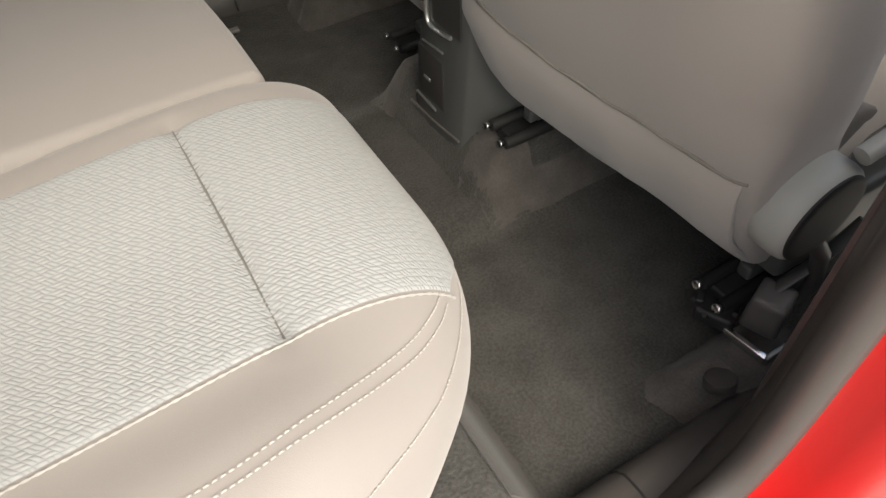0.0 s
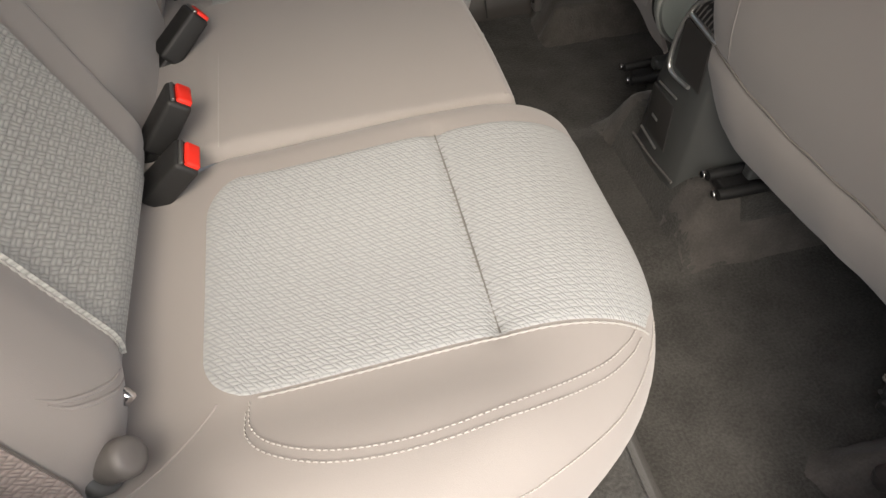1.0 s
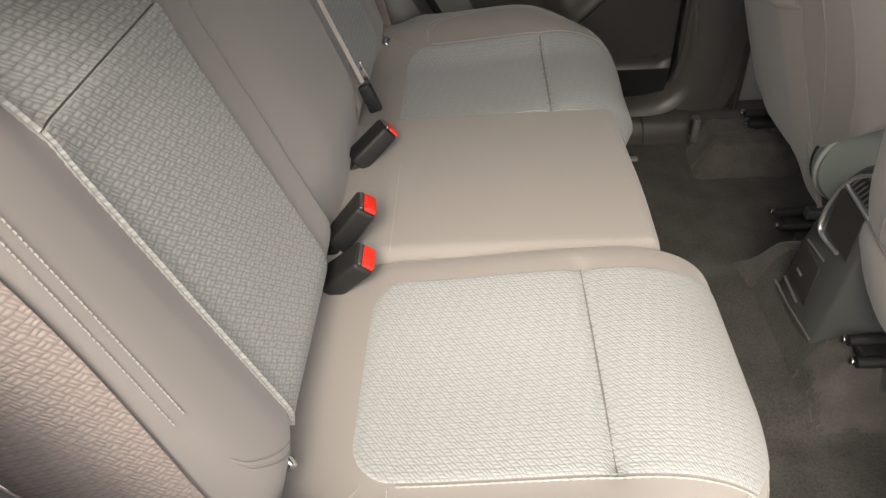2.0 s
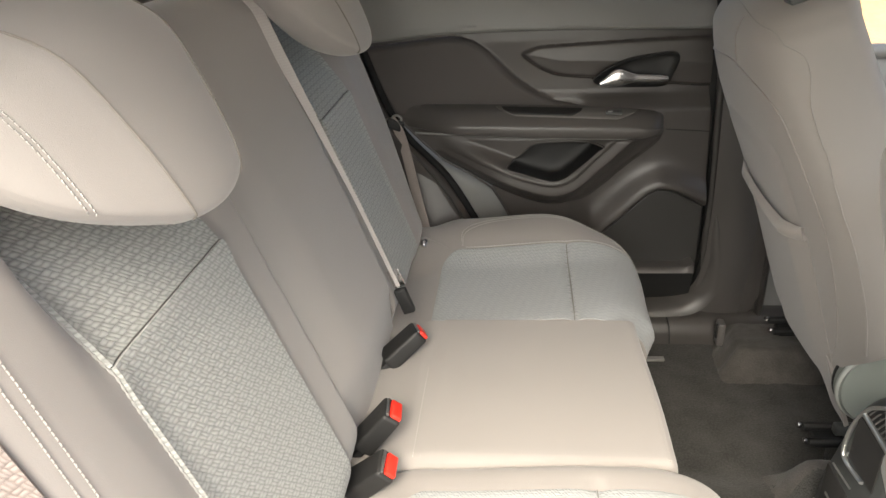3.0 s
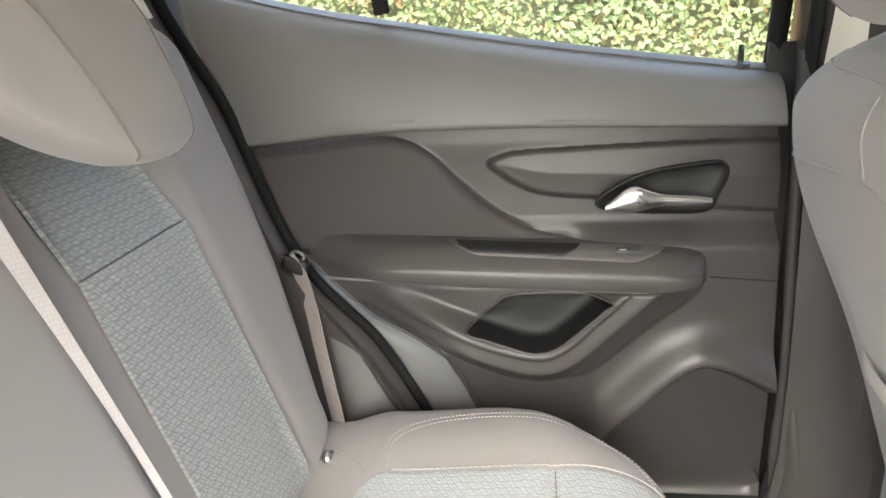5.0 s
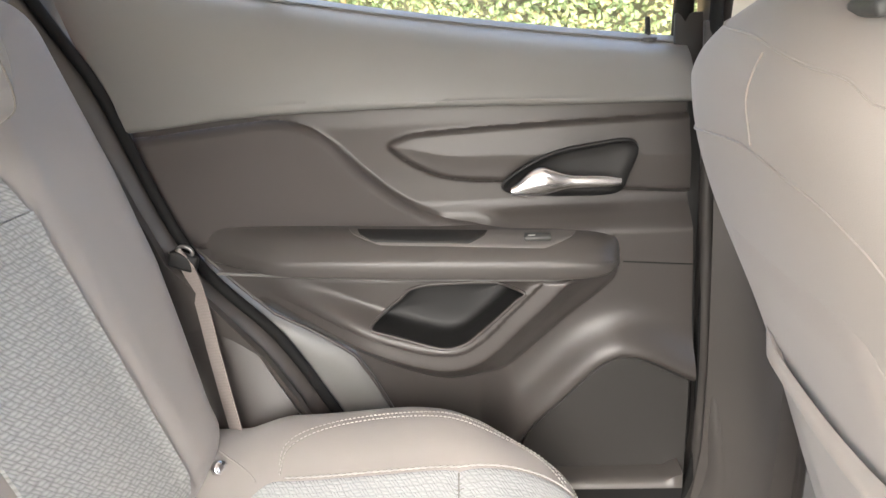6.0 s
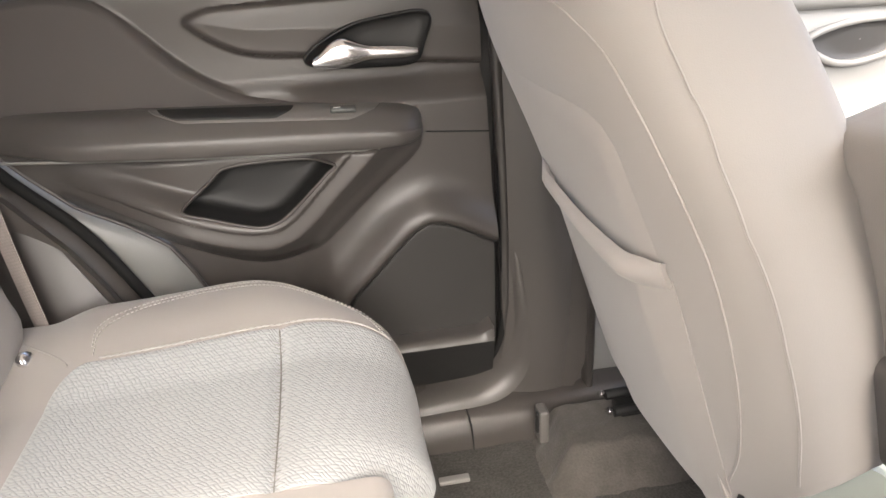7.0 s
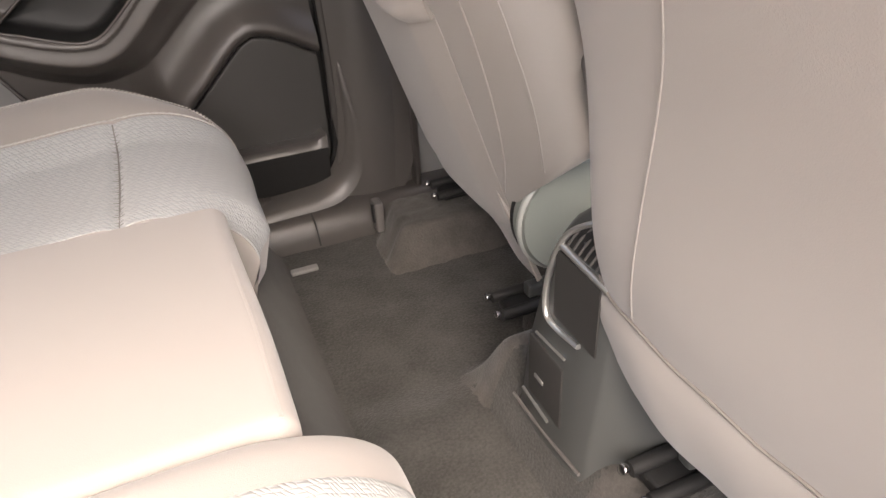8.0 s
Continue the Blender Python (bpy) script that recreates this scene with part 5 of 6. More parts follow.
def fs_pt(yc, dy, s, off=0.0):
    """A point on the rear face of a front seat's backrest."""
    hw = fs_width(yc, s, dy > 0)
    yc += math.copysign((0.035 if yc > 0 else 0.01) * smooth(0.0, 0.3, s), yc)
    k = min(1.0, abs(dy) / hw)
    depth = 0.085
    pw = 3.4 if yc > 0 else 9.0 if dy > 0 else lerp(5.0, 12.0, smooth(-0.08, -0.2, s))
    fall = depth * (1 - (1 - k ** pw) ** (1 / pw))
    crest = 0.0
    if s > 0.325:
        crest = 0.05 * ((s - 0.325) / 0.065) ** 2
    belly = 0.014 * math.cos(min(1.0, abs(dy) / hw) * math.pi / 2) * math.exp(-(((s + 0.05) / 0.30) ** 2))
    belly += 0.018 * math.exp(-(((s - 0.24) / 0.15) ** 2))
    tuck = 0.02 * smooth(-0.25, -0.34, s)
    if yc < 0:
        # the cover stands off low down on the inboard side
        belly += 0.031 * smooth(0.12, -0.10, s) * (0.05 + 0.95 * smooth(-0.12, 0.18, dy))
    return F0 + Vector((0, yc + dy, 0)) + FUP * s - FBACK * (fall + crest + tuck - belly - off)


def front_seat(yc, far, label_):
    st = thing("front_seat", label_, "car seat", (0.9, yc, 0.1), "front seats")
    rows = []
    ss = [lerp(-0.335, 0.32, i / 56) for i in range(57)] + [lerp(0.326, 0.390, i / 12) for i in range(13)]
    for s in ss:
        hw, hi = fs_width(yc, s), fs_width(yc, s, True)
        if far:
            # the body is cut back low down for the recliner
            hw = lerp(hw, 0.188, smooth(-0.14, -0.22, s))
        back = [fs_pt(yc, (hi if k > 20 else hw) * math.sin(lerp(-math.pi / 2, math.pi / 2, k / 40)), s) for k in range(41)]
        front = []
        mid = F0 + Vector((0, yc + math.copysign((0.035 if yc > 0 else 0.01) * smooth(0.0, 0.3, s), yc), 0)) + FUP * s - FBACK * 0.085
        for k in range(1, 24):
            th = math.pi / 2 - math.pi * k / 24
            front.append(mid + Vector((0, (hi if th > 0 else hw) * math.sin(th), 0)) - FBACK * (0.07 * math.cos(th) ** 0.6 + (0.05 * (s - 0.325) / 0.065 if s > 0.325 else 0) * 0.3))
        rows.append(back + front)
    bk = part("backrest", grid_bm(rows, close_u=True, cap=True), FABRIC_BACK, st)
    # seams
    def seam(pts, name="back_seam", r=0.0011, mat=FABRIC_BACK):
        part(name, tube_bm([fs_pt(yc, a, s, 0.0008) for a, s in pts], r, 6), mat, bk)
    def path2(ctrl, n=60):
        return [(p.x, p.y) for p in curve_points([(a, b, 0) for a, b in ctrl], n)]
    if far:
        seam(path2([(0.235, 0.262), (0.15, 0.275), (0.10, 0.283), (-0.02, 0.293), (-0.11, 0.275), (-0.15, 0.255), (-0.178, 0.228), (-0.20, 0.18), (-0.213, 0.12), (-0.217, 0.06), (-0.212, -0.05), (-0.196, -0.14), (-0.17, -0.20)]), r=0.0012)
        seam(path2([(0.14, 0.372), (0.0, 0.371), (-0.105, 0.353), (-0.145, 0.334), (-0.175, 0.303), (-0.208, 0.238), (-0.234, 0.178), (-0.248, 0.10), (-0.252, 0.0), (-0.250, -0.08), (-0.243, -0.15)]), r=0.0012)
        seam([(-0.040, lerp(0.362, 0.296, t / 10)) for t in range(11)], "shoulder_seam", 0.0010)
    else:
        seam(path2([(-0.13, 0.372), (-0.06, 0.372), (0.0, 0.36), (0.03, 0.33), (0.05, 0.25), (0.068, 0.141), (0.10, 0.03), (0.135, -0.12)]), r=0.0007)
    if not far:
        def band_top(a):
            return lerp(-0.163, -0.122, smooth(-0.08, 0.20, a))

        def band_foot(a):
            return lerp(-0.332, -0.284, smooth(-0.02, 0.20, a))
        seam([(lerp(-0.226, 0.203, t / 40), band_top(lerp(-0.226, 0.203, t / 40)) - 0.002 * math.sin(t * 0.9)) for t in range(41)], "band_seam", 0.0016, SEAM)
        seam([(-0.216, lerp(-0.172, -0.33, t / 20)) for t in range(21)], "corner_seam", 0.0018)
        # hanging lower band
        rows_f = []
        for j in range(13):
            r = []
            for k in range(41):
                a = lerp(-0.222, 0.200, k / 40)
                puff = 0.012 * math.sin(math.pi * (j / 12) ** 0.7) + 0.003 * math.sin(k * 0.55) * math.sin(math.pi * j / 12) * math.sin(k * 0.13)
                r.append(fs_pt(yc, a, lerp(band_top(a) - 0.004, band_foot(a), j / 12), puff + 0.001))
            rows_f.append(r)
        part("lower_band", thick(grid_bm(rows_f), 0.005), FABRIC_BACK, bk, "loose lower band of the seat cover")
    else:
        # the cover's inboard edge hangs free, stiff and flat, past the tucked body
        rows_f = []
        for j in range(25):
            v = lerp(-0.13, -0.332, j / 24)
            edge_ = table([(-0.332, -0.196), (-0.236, -0.168), (-0.20, -0.156), (-0.13, -0.140)], v)
            r = []
            for k in range(17):
                dy = lerp(edge_, -0.02, k / 16)
                flat_p = F0 + Vector((0, yc + dy, 0)) + FUP * v + FBACK * 0.004
                hang = (1 - smooth(0.25, 1.0, k / 16)) * smooth(-0.14, -0.21, v)
                r.append(fs_pt(yc, dy, v, lerp(-0.009, 0.0025, smooth(-0.135, -0.18, v))).lerp(flat_p, hang))
            rows_f.append(r)
        part("cover_edge", thick(grid_bm(rows_f), 0.006), FABRIC_BACK, bk, "free edge of the seat cover")
        part("cover_piping", tube_bm([r[0] for r in rows_f[9:]], lambda t: 0.0008 + 0.0016 * min(1, 3 * t), 8), FABRIC_BACK, bk)
        # map pocket with an elastic hem
        def p_top(a):
            return table([(-0.165, 0.054), (-0.12, 0.051), (-0.05, 0.058), (0.07, 0.081), (0.08, 0.083)], a)

        def hem_w(a):
            return lerp(0.021, 0.008, smooth(-0.165, 0.078, a))
        rows_p, rows_h = [], []
        for k in range(31):
            a = lerp(-0.165, 0.078, k / 30)
            e = min(k, 30 - k) / 30
            puff = min(1, e * 6)
            rows_p.append([fs_pt(yc, a, lerp(p_top(a) - hem_w(a) * 0.8, -0.27, j / 20), -0.003 + 0.012 * puff * (1 - 0.6 * j / 20)) for j in range(21)])
            rows_h.append([fs_pt(yc, a, p_top(a) - hem_w(a) * j / 10, -0.002 + (0.012 + 0.5 * hem_w(a) * math.sin(math.pi * (j / 10) ** 0.7)) * min(1, 0.15 + puff)) for j in range(11)])
        pk = part("map_pocket", thick(grid_bm(rows_p), 0.004), FABRIC_BACK, bk, "stretched fabric map pocket")
        part("pocket_hem", thick(grid_bm(rows_h), 0.006), FABRIC_BACK, pk, "padded elastic hem, wider to one end")
        # the softer panel above the pocket
        rows_s = []
        for k in range(31):
            a = lerp(-0.164, 0.10, k / 30)
            top = table([(-0.164, 0.11), (-0.160, 0.150), (-0.150, 0.180), (-0.13, 0.193), (-0.09, 0.198), (0.10, 0.198)], a)
            rows_s.append([fs_pt(yc, a, lerp(p_top(a) - 0.02, top, j / 14), -0.002 + 0.0065 * min(1.0, 5 * (1 - j / 14), k / 3, (30 - k) / 2)) for j in range(15)])
        part("soft_panel", thick(grid_bm(rows_s), 0.003), FABRIC_BACK, bk)
    # headrest
    hr = []
    for i in range(25):
        v = i / 24
        env = math.sqrt(max(0.0, 1 - abs(2 * v - 1) ** 4)) if 0 < i < 24 else 0.05
        c = F0 + Vector((0, yc, 0)) + FUP * (0.402 + 0.205 * v) - FBACK * (0.084 - 0.02 * v)
        hw = 0.135 * (0.5 + 0.5 * env)
        dp = 0.074 * (0.35 + 0.65 * env)
        hr.append([c + Vector((0, hw * math.copysign(abs(math.sin(t)) ** 0.6, math.sin(t)), 0)) + FBACK * dp * math.copysign(abs(math.cos(t)) ** 0.8, math.cos(t)) for t in [2 * math.pi * k / 40 for k in range(40)]])
    hd = part("headrest", grid_bm(hr, close_u=True, cap=True), FABRIC_BACK, st)
    part("headrest_seam", tube_bm([r[3] + FBACK * 0.0004 for r in hr[2:23]], 0.0009, 6), SEAM, hd)
    for d in (-0.06, 0.06):
        a = F0 + Vector((0, yc + d, 0)) + FUP * 0.352 - FBACK * 0.065
        part("headrest_post", tube_bm([a, a + FUP * 0.10], 0.006, 10), CHROME, hd, "chrome headrest post")
        part("post_sleeve", box_bm((0.028, 0.040, 0.012), a + FUP * 0.024, 0.005, 3, Matrix.Rotation(-FLEAN, 3, "Y")), CONSOLE, st)
    # base: cushion, side shell
    rows_c = []
    for i in range(21):
        k = abs(2 * i / 20 - 1)
        y = lerp(-0.175 if far else -0.235, 0.235, i / 20)
        dz = 0.05 * k ** 6
        rows_c.append([(0.80, yc + y, 0.16 + dz), (0.78, yc + y, 0.28 - dz), (0.86, yc + y, 0.36 - dz), (1.15, yc + y, 0.40 - dz), (1.26, yc + y, 0.36 - dz), (1.27, yc + y, 0.2 + dz)])
    part("seat_cushion", grid_bm(rows_c, close_u=True), FABRIC_BACK, st)
    # recliner covers
    o = 1 if far else -1
    if far:
        x, y0, z, r = 0.790, yc - 0.200, 0.247, 0.072
        cov = part("recliner_cover", disc_bm((x, y0 + 0.010, z), (-0.08, -1, 0.08), r * 1.04, 0.030, 48, 0.05), GREY_GREEN, st, "round grey-green recliner cover")
        # the rim's highlight is painted: paler plastic than the cover itself
        part("cover_rim", tube_bm([(x + (r + 0.001) * math.cos(q), y0 - 0.004, z + (r + 0.001) * math.sin(q)) for q in [2 * math.pi * i / 48 for i in range(48)]], 0.0060, 8, closed=True), GREY_PLASTIC, cov, "raised rim, its highlight put into a paler colour")
        part("cover_gap", disc_bm((x + 0.002, y0 + 0.016, z), (-0.08, -1, 0.08), r * 1.07, 0.012, 40, 0.05), BLACK, cov)
    else:
        cov = part("recliner_cover", disc_bm((0.835, -0.498, 0.250), (0, -1, 0), 0.088, 0.018, 44, 0.12), TRIM_MID, st, "round grey recliner cover")
        part("cover_drum", disc_bm((0.778, -0.516, 0.268), (0, -1, 0), 0.056, 0.042, 44, 0.10, 0.003), GREY_PLASTIC, cov, "pale grey recliner drum")
        part("drum_face", disc_bm((0.778, -0.5555, 0.268), (0, -1, 0), 0.050, 0.006, 36, 0.2), BLACK, cov)
        part("tilt_spring", tube_bm([(0.80, -0.552, 0.33), (0.84, -0.556, 0.345), (0.89, -0.556, 0.35)], 0.010, 10), GREY_PLASTIC, cov)
    y0 = yc + o * 0.255
    part("side_shell", box_bm((0.42, 0.035, 0.09), (1.0, yc + o * 0.232, 0.19), 0.012, 3), CONSOLE, st, "dark side valance")
    part("recliner_lever", tube_bm([(0.79, y0, 0.235), (0.82, y0 + o * 0.012, 0.19), (0.84, y0 + o * 0.014, 0.13), (0.83, y0 + o * 0.01, 0.10)], lambda t: 0.011 - 0.003 * t, 10), CONSOLE, st)
    # rails
    inner_x, inner_y, inner_z = (0.722, 0.218, 0.066) if far else (0.684, -0.160, 0.132)
    for rx, yr, rz in ((inner_x, inner_y, inner_z), (0.762, yc + o * 0.205, 0.085)):
        rail = part("seat_rail", box_bm((0.48, 0.040, 0.016), (rx + 0.25, yr, rz), 0.004, 2), BLACK, st, "black steel seat rail")
        for dy, dz in ((0.017, 0.012), (-0.017, 0.004)):
            part("rail_runner", tube_bm([(rx - 0.002, yr + dy, rz + dz), (rx + 0.06, yr + dy, rz + dz + 0.002), (rx + 0.42, yr + dy, rz + dz)], 0.0085, 8), BLACK, rail)
            part("rail_bolt", disc_bm((rx - 0.006, yr + dy, rz + dz + 0.002), (-1, 0, 0.4), 0.0062, 0.007, 16), CHROME, rail)
        part("rail_lip", box_bm((0.40, 0.006, 0.010), (rx + 0.26, yr - 0.004, rz + 0.014), 0.002, 2), STEEL, rail)
        part("adjuster", box_bm((0.05, 0.020, 0.022), (rx + 0.07, yr, rz + 0.022), 0.006, 3), CONSOLE, rail)
        part("rail_stand", box_bm((0.40, 0.038, rz - 0.006), (rx + 0.25, yr, rz / 2 - 0.004), 0.004, 2), CARPET, rail)
    if not far:
        rest = part("armrest", box_bm((0.085, 0.100, 0.20), (0.775, 0.096, 0.555), 0.024, 5, Matrix.Rotation(-FLEAN, 3, "Y")), FABRIC_BACK, st, "raised fabric armrest")
        part("armrest_hinge", box_bm((0.080, 0.094, 0.12), (0.803, 0.098, 0.425), 0.020, 5, Matrix.Rotation(-FLEAN, 3, "Y")), TRIM_MID, rest, "grey plastic hinge cover")
    return st


front_seat(0.348, True, "greige front passenger seat with fabric map pocket on its back")
front_seat(-0.290, False, "greige driver's seat with plain fabric back and round recliner cover")

# carpeted hump under the outer rail of the far seat
rows = []
for i in range(41):
    x = lerp(0.640, 0.90, i / 40)
    rows.append([(x, y, floor_z(x, y) - 0.004 + 0.070 * smooth(0.636, 0.688, x + 0.10 * (0.56 - y) + 0.012 * noise.noise(Vector((y * 30, 1, 0)))) * smooth(0.452, 0.502, y + 0.014 * noise.noise(Vector((x * 25, 3, 0)))) + 0.003 * noise.noise(Vector((x * 70, y * 70, 2)))) for y in [lerp(0.45, 0.60, k / 24) for k in range(25)]])
tagged(part("rail_hump", thick(grid_bm(rows), 0.02, (0, 0, 1)), CARPET_PALE), "worn carpet hump under the outer seat rail", "carpet", kind="structure")
tagged(part("floor_clip", box_bm((0.048, 0.014, 0.008), (0.502, 0.536, 0.008), 0.003, 3), TRIM_PALE), "small pale plastic clip on the footwell carpet", "clip")
# glossy foot where the pillar trim turns into the sill
edge_a = curve_points([(0.636, 0.690, 0.34), (0.634, 0.690, 0.26), (0.631, 0.690, 0.19), (0.610, 0.690, 0.125), (0.570, 0.690, 0.094), (0.50, 0.690, 0.084), (0.42, 0.690, 0.080)], 48)
edge_b = curve_points([(0.642, 0.680, 0.34), (0.650, 0.660, 0.26), (0.660, 0.652, 0.195), (0.654, 0.648, 0.115), (0.604, 0.642, 0.066), (0.50, 0.640, 0.058), (0.42, 0.640, 0.057)], 48)
rows = [[a.lerp(b, k / 10) + Vector((0, -0.010, 0.004)) * math.sin(math.pi * k / 10) for k in range(11)] for a, b in zip(edge_a, edge_b)]
tagged(part("pillar_foot", thick(grid_bm(rows), 0.004), TRIM_PAD), "curved grey foot of the pillar trim", "pillar trim", kind="structure")

# near seat's rail foot, clips and bracket by the sill
foot = thing("seat_rail_foot", "black catch and steel bracket at the seat rail's outer end", "bracket", (0.79, -0.54, 0.0))
rows = []
for i in range(33):
    x = lerp(0.635, 0.83, i / 32)
    rows.append([(x, y, floor_z(x, y) - 0.004 + 0.060 * smooth(0.645, 0.735, x + 0.35 * (y + 0.55)) * smooth(-0.500, -0.545, y) + 0.004 * noise.noise(Vector((x * 60, y * 60, 2)))) for y in [lerp(-0.605, -0.492, k / 20) for k in range(21)]])
part("plinth", thick(grid_bm(rows), 0.02, (0, 0, 1)), CARPET_PALE, foot, "worn carpet hump over the rail's end")
part("catch", box_bm((0.050, 0.046, 0.022), (0.772, -0.503, 0.070), 0.006, 3, Matrix.Rotation(radians(24), 3, "Z")), BLACK, foot)
for dx, dy in ((-0.020, 0.018), (-0.026, -0.006), (0.004, -0.024)):
    part("catch_pin", tube_bm([(0.770 + dx, -0.503 + dy, 0.078), (0.764 + dx, -0.503 + dy, 0.086)], 0.003, 8), BLACK, foot)
part("catch_prong", box_bm((0.040, 0.010, 0.012), (0.762, -0.480, 0.084), 0.003, 2, Matrix.Rotation(radians(38), 3, "Z")), BLACK, foot)
part("cover_block", box_bm((0.052, 0.046, 0.062), (0.800, -0.545, 0.100), 0.007, 3, Matrix.Rotation(radians(20), 3, "Z") @ Matrix.Rotation(radians(-16), 3, "Y"), taper=(0.72, 0.85)), TRIM_MID, foot, "grey plastic end cover")
part("bracket", box_bm((0.008, 0.056, 0.012), (0.763, -0.555, 0.064), 0.002, 2, Matrix.Rotation(radians(8), 3, "Z")), CHROME, foot, "bright steel bracket")
part("bracket_return", box_bm((0.034, 0.008, 0.012), (0.782, -0.582, 0.064), 0.002, 2), STEEL, foot)
part("rubber_bump", disc_bm((0.712, -0.574, 0.042), (0.1, 0.3, 1), 0.018, 0.016, 24, 0.5), TRIM, foot)
part("linkage", tube_bm([(0.80, -0.540, 0.125), (0.84, -0.552, 0.165), (0.87, -0.560, 0.215)], 0.010, 8, flat=0.6), CONSOLE, foot, "dark linkage arm")

# ---------------------------------------------------------------- pillars, roof, rear and front ends
def pillar_sheet(name, xa, xb, z0, z1, y, sign, mat, label_, belly=0.012):
    rows = []
    for i in range(13):
        z = lerp(z0, z1, i / 12)
        rows.append([(lerp(xa(z), xb(z), k / 10), sign * (tumble(z, y) - belly * math.sin(math.pi * k / 10)), z) for k in range(11)])
    return tagged(part(name, thick(grid_bm(rows), 0.012), mat), label_, "pillar trim", kind="structure")


pillar_sheet("pillar_lower", lambda z: 0.630 - 0.016 * smooth(0.3, 0.9, z) - 0.02 * smooth(0.25, 0.06, z), lambda z: 0.76, 0.05, 0.80, 0.672, 1, TRIM_PAD, "grey lower pillar trim between the doors", 0.02)
pillar_sheet("pillar_upper", lambda z: 0.628, lambda z: 0.74, 0.80, 1.20, 0.680, 1, PILLAR, "cream upper pillar trim", 0.02)
pillar_sheet("pillar_lower", lambda z: 0.66, lambda z: 0.76, 0.02, 0.80, 0.640, -1, TRIM, "grey lower pillar trim between the doors")
pillar_sheet("pillar_upper", lambda z: 0.66, lambda z: 0.74, 0.80, 1.20, 0.650, -1, PILLAR, "cream upper pillar trim")


for sg in (1, -1):
    tagged(part("pillar_return", box_bm((0.012, 0.11, 1.12), (0.765, 0.70 * sg, 0.60), 0.003, 1), TRIM), "grey inner face of the pillar", "pillar trim", kind="structure")


def rear_x(z):
    return table([(0.0, 0.11), (0.295, 0.075), (0.425, 0.0), (0.56, -0.11), (0.78, -0.19), (0.98, -0.255), (1.2, -0.29)], z)


for sg in (1, -1):
    pillar_sheet("quarter_upper", lambda z: rear_x(z), lambda z: -0.80, 0.915, 1.20, 0.665, sg, PILLAR, "cream upper quarter trim", 0.015)
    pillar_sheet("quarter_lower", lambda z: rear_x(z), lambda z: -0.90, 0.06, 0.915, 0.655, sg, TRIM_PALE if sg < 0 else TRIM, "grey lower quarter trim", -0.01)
# ledge along the top of the far quarter trim
tagged(part("quarter_ledge", tube_bm([(lerp(-0.27, -0.86, t / 20), 0.60 - 0.02 * t / 20, 0.905) for t in range(21)], 0.026, 12, flat=0.9), TRIM_PALE), "rounded grey ledge of the quarter trim", "trim", kind="structure")
# wheel-arch swelling beside the far cushion
rows = []
for i in range(25):
    z = lerp(0.14, 0.54, i / 24)
    rows.append([(lerp(-0.14, rear_x(z) - 0.006, k / 14), 0.652 - 0.05 * math.sin(math.pi * min(1, k / 14 * 0.8)) * smooth(0.54, 0.2, z), z) for k in range(15)])
tagged(part("quarter_arch", thick(grid_bm(rows), 0.008), TRIM), "grey curved trim behind the door", "trim", kind="structure")
tagged(part("parcel_shelf", box_bm((0.50, 1.16, 0.02), (-0.58, 0, 0.80), 0.008, 2), TRIM), "grey parcel shelf behind the backrests", "parcel shelf", kind="structure")

tail = thing("tailgate", "grey trimmed tailgate with rear window", "tailgate", (-0.92, 0, 0.5), kind="structure")
part("tail_trim", box_bm((0.03, 1.30, 0.90), (-0.93, 0, 0.45), 0.01, 2), TRIM_PALE, tail)
for sg in (1, -1):
    part("tail_pillar", box_bm((0.05, 0.24, 0.42), (-0.89, 0.60 * sg, 1.08), 0.02, 3, Matrix.Rotation(radians(12), 3, "Y")), LINING, tail, "pale pillar trim beside the rear window")
    ring = curve_points([(-0.765, 0.26 * sg, 0.920), (-0.760, 0.38 * sg, 0.926), (-0.757, 0.475 * sg, 0.940), (-0.753, 0.535 * sg, 0.968), (-0.750, 0.575 * sg, 1.005), (-0.735, 0.592 * sg, 1.06), (-0.71, 0.575 * sg, 1.16)], 60)
    seal = part("tail_seal", tube_bm(ring, 0.013, 10), SEAL_GREY, tail)
    part("seal_lip", tube_bm([p + Vector((0.020, -0.010 * sg, 0.004)) for p in ring], 0.003, 6), TRIM_MID, seal, "thin grey lip of the seal")
part("tail_header", box_bm((0.06, 1.2, 0.06), (-0.80, 0, 1.20), 0.015, 2), TRIM_UPPER, tail)
bm = bmesh.new()
bm.faces.new([bm.verts.new(p) for p in ((-0.93, -0.5, 0.9), (-0.93, 0.5, 0.9), (-0.84, 0.48, 1.2), (-0.84, -0.48, 1.2))])
tp = part("rear_pane", thick(bm, 0.004, (1, 0, 0)), GLASS, tail, smooth=False)
tp.visible_shadow = False

rows = []
for i in range(31):
    x = lerp(-0.92, 1.25, i / 30)
    rows.append([(x, lerp(-0.62, 0.62, k / 20), 1.215 - 0.05 * abs(2 * k / 20 - 1) ** 3 - 0.04 * smooth(0.6, 1.3, x)) for k in range(21)])
tagged(part("ceiling", thick(grid_bm(rows), 0.03, (0, 0, -1)), LINING), "pale cloth roof lining", "ceiling", kind="structure")
rows = []
for i in range(31):
    x = lerp(-1.0, 1.3, i / 30)
    rows.append([(x, lerp(-0.68, 0.68, k / 20), 1.275 - 0.07 * abs(2 * k / 20 - 1) ** 3 - 0.05 * smooth(0.6, 1.3, x)) for k in range(21)])
tagged(part("roof", thick(grid_bm(rows), 0.01, (0, 0, -1)), RED_PAINT), "red painted steel roof", "roof", kind="structure")


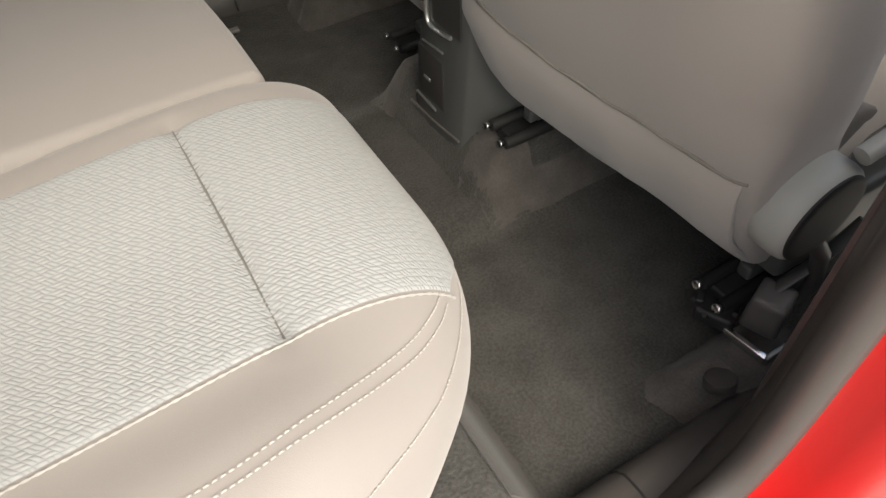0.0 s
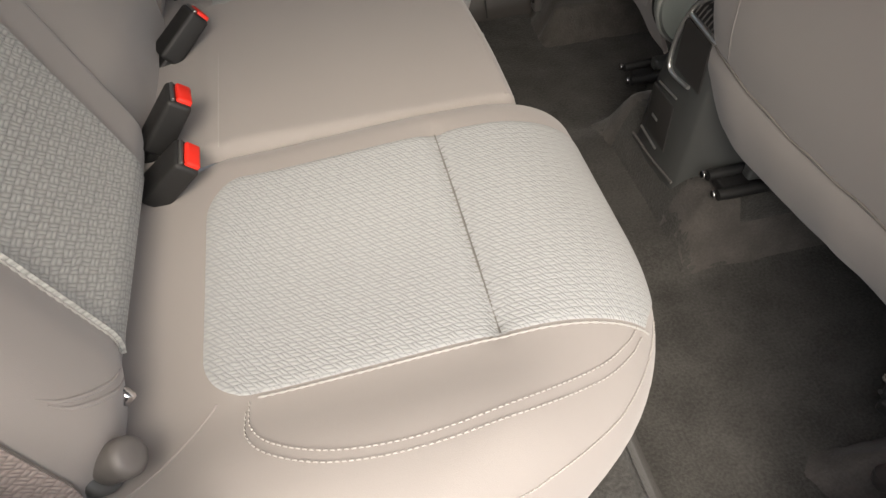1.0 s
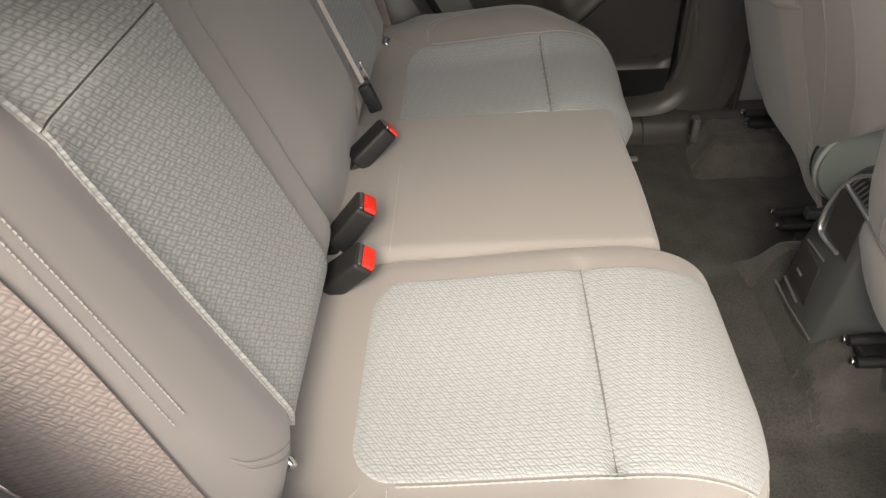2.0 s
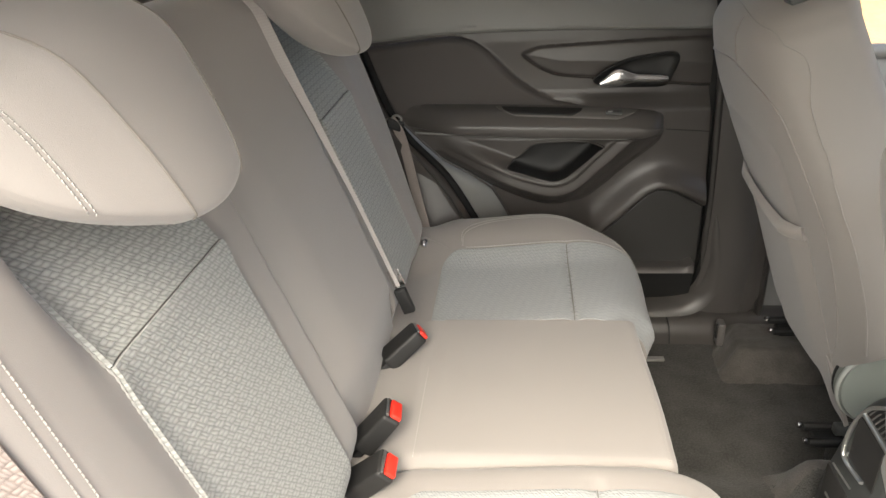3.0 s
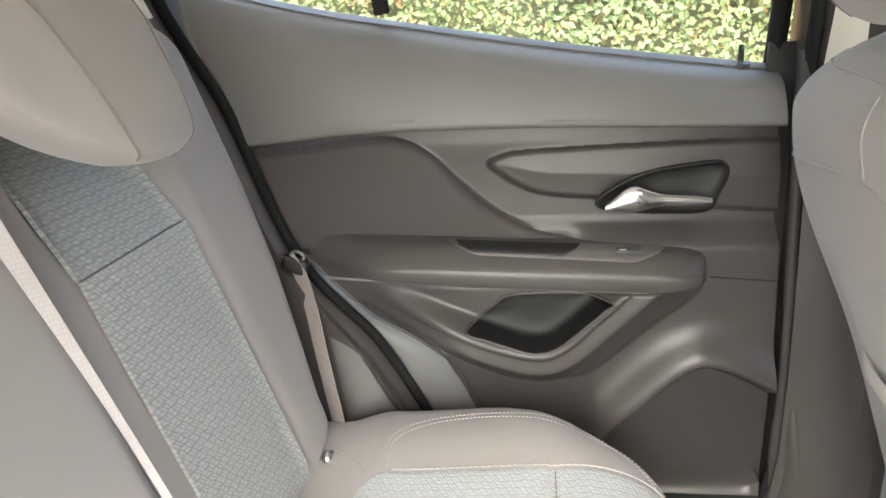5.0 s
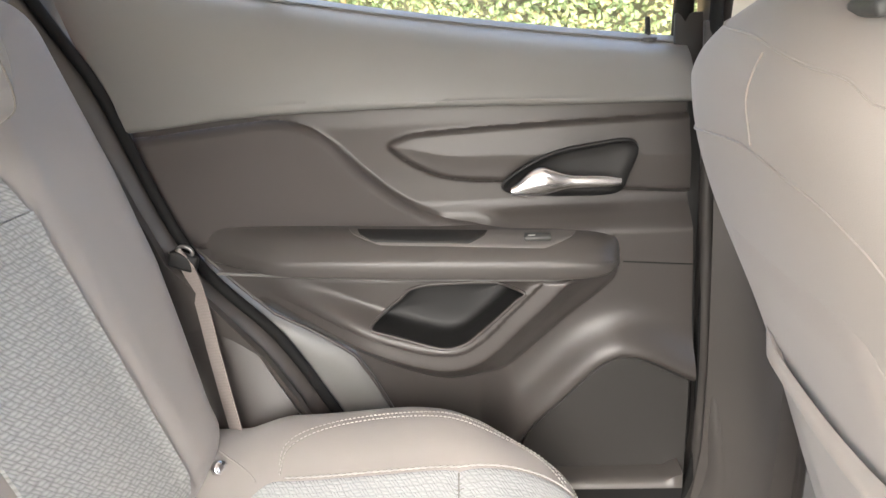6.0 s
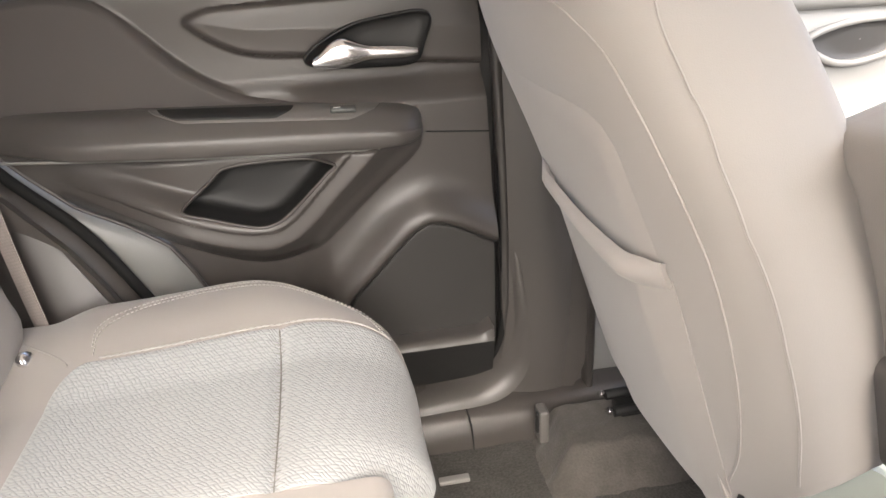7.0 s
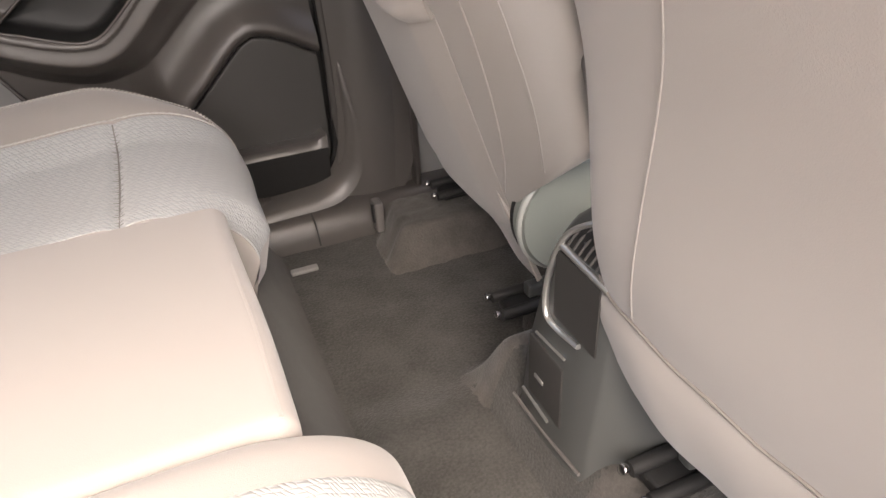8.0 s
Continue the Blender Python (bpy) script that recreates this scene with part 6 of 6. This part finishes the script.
def front_door(sign):
    d = thing("door_2" if sign > 0 else "door_3", "closed pale grey front door trim with dark release recess", "car door", (1.15, 0.72 * sign, 0.1), kind="structure")
    rows = []
    for i in range(31):
        z = lerp(0.03, 0.665, i / 30)
        y = 0.725 - 0.045 * band(z - 0.455, 0.035) - 0.03 * smooth(0.25, 0.1, z) + 0.02 * smooth(0.6, 0.67, z)
        rows.append([(lerp(0.74, 1.70, k / 30), y * sign, z) for k in range(31)])
    part("panel", thick(grid_bm(rows), 0.01, (0, -sign, 0)), TRIM_PALE, d)
    o = curve_points([(1.13, 0, 0.600), (1.17, 0, 0.622), (1.25, 0, 0.632), (1.32, 0, 0.622), (1.30, 0, 0.585), (1.24, 0, 0.566), (1.18, 0, 0.568)], 42, closed=True)
    c = Vector((1.23, 0, 0.6))
    part("recess", grid_bm([[(c.x + (p.x - c.x) * k, (0.722 + e) * sign, c.z + (p.z - c.z) * k) for p in o] for k, e in ((1.0, -0.004), (0.96, -0.002), (0.5, -0.002), (0.02, -0.002))], close_u=True), TRIM_DARK, d, "dark release recess")
    part("recess_rim", tube_bm([(p.x, 0.716 * sign, p.z) for p in o], 0.006, 8, closed=True), TRIM_PALE, d)
    part("waist_cap", tube_bm([(0.74, 0.735 * sign, 0.668), (1.7, 0.735 * sign, 0.66)], 0.016, 10), TRIM_PALE, d)
    part("frame_upright", tube_bm([(0.75, 0.74 * sign, 0.66), (0.75, tumble(1.17, 0.74) * sign, 1.17)], 0.016, 8), RUBBER, d)
    return d


front_door(1)
front_door(-1)
tagged(part("dash_wall", box_bm((0.10, 1.45, 0.70), (1.72, 0, 0.36), 0.04, 4), TRIM_DARK), "dark grey dashboard wall", "dashboard", kind="structure")
for sg in (1, -1):
    tagged(part("screen_pillar", tube_bm([(1.72, 0.70 * sg, 0.68), (1.25, 0.60 * sg, 1.17)], 0.03, 10), PILLAR), "cream windscreen pillar", "pillar trim", kind="structure")

# ---------------------------------------------------------------- outside
gr = [[(lerp(-40, 40, i / 40), lerp(-40, 40, j / 40), -0.40) for j in range(41)] for i in range(41)]
tagged(part("ground", grid_bm(gr), ASPHALT, smooth=False), "grey gravelled drive", "ground", kind="structure")
rows = []
for i in range(81):
    x = lerp(-9, 9, i / 80)
    rows.append([(x, y, z + 0.03 * noise.noise(Vector((x * 3, y * 3, 0)))) for y, z in ((3.0, -0.42), (3.5, -0.30), (4.1, 0.02), (4.7, 0.20), (5.2, 0.26), (6.0, 0.3))])
tagged(part("verge", grid_bm(rows), LITTER), "verge strewn with brown fallen leaves", "ground", kind="structure")
rng = np.random.default_rng(7)
hedge = thing("hedge", "dense ivy-covered hedge, green with yellowing leaves", "hedge", (0, 5.2, 0.2))
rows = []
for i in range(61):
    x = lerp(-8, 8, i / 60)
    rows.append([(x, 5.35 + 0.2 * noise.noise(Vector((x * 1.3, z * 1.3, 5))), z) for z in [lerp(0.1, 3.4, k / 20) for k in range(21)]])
# dark sheet behind the leaves: the hedge's inner shade put into colour
part("hedge_core", grid_bm(rows), HEDGE_SHADE, hedge)
N = 60000
px = rng.uniform(-7, 7, N)
pz = 0.16 + 3.1 * rng.uniform(0, 1, N) ** 1.2
verts, faces = [], []
for k in range(N):
    x, z = px[k], pz[k]
    clump = noise.noise(Vector((x * 1.6, z * 1.6, 1)))
    y = 5.08 + 0.22 * clump + rng.uniform(-0.12, 0.14)
    s = rng.uniform(0.015, 0.034) * (1.25 if clump > 0.2 else 1)
    u = Vector(rng.normal(0, 1, 3)).normalized()
    n = (Vector((rng.normal(0, 0.5), -1, rng.normal(0.35, 0.5)))).normalized()
    u = (u - n * u.dot(n)).normalized()
    w = n.cross(u)
    c = Vector((x, y, z))
    b = len(verts)
    verts += [tuple(c - u * s), tuple(c + w * s * 0.62 + n * s * 0.2 - u * s * 0.1), tuple(c + u * s), tuple(c - w * s * 0.62 + n * s * 0.2 - u * s * 0.1)]
    faces += [(b, b + 1, b + 2), (b, b + 2, b + 3)]
me = bpy.data.meshes.new("leaves")
me.from_pydata(verts, [], faces)
me.materials.append(LEAF)
lv = new("leaves", me)
lv.parent = hedge
lv.matrix_parent_inverse = hedge.matrix_world.inverted()
tagged(lv, kind="stuff")
wall = tagged(part("garden_wall", box_bm((0.25, 16, 2.6), (-7.0, 0, 0.85), 0.01, 1), PILLAR, smooth=False), "pale rendered house wall", "wall", kind="structure")
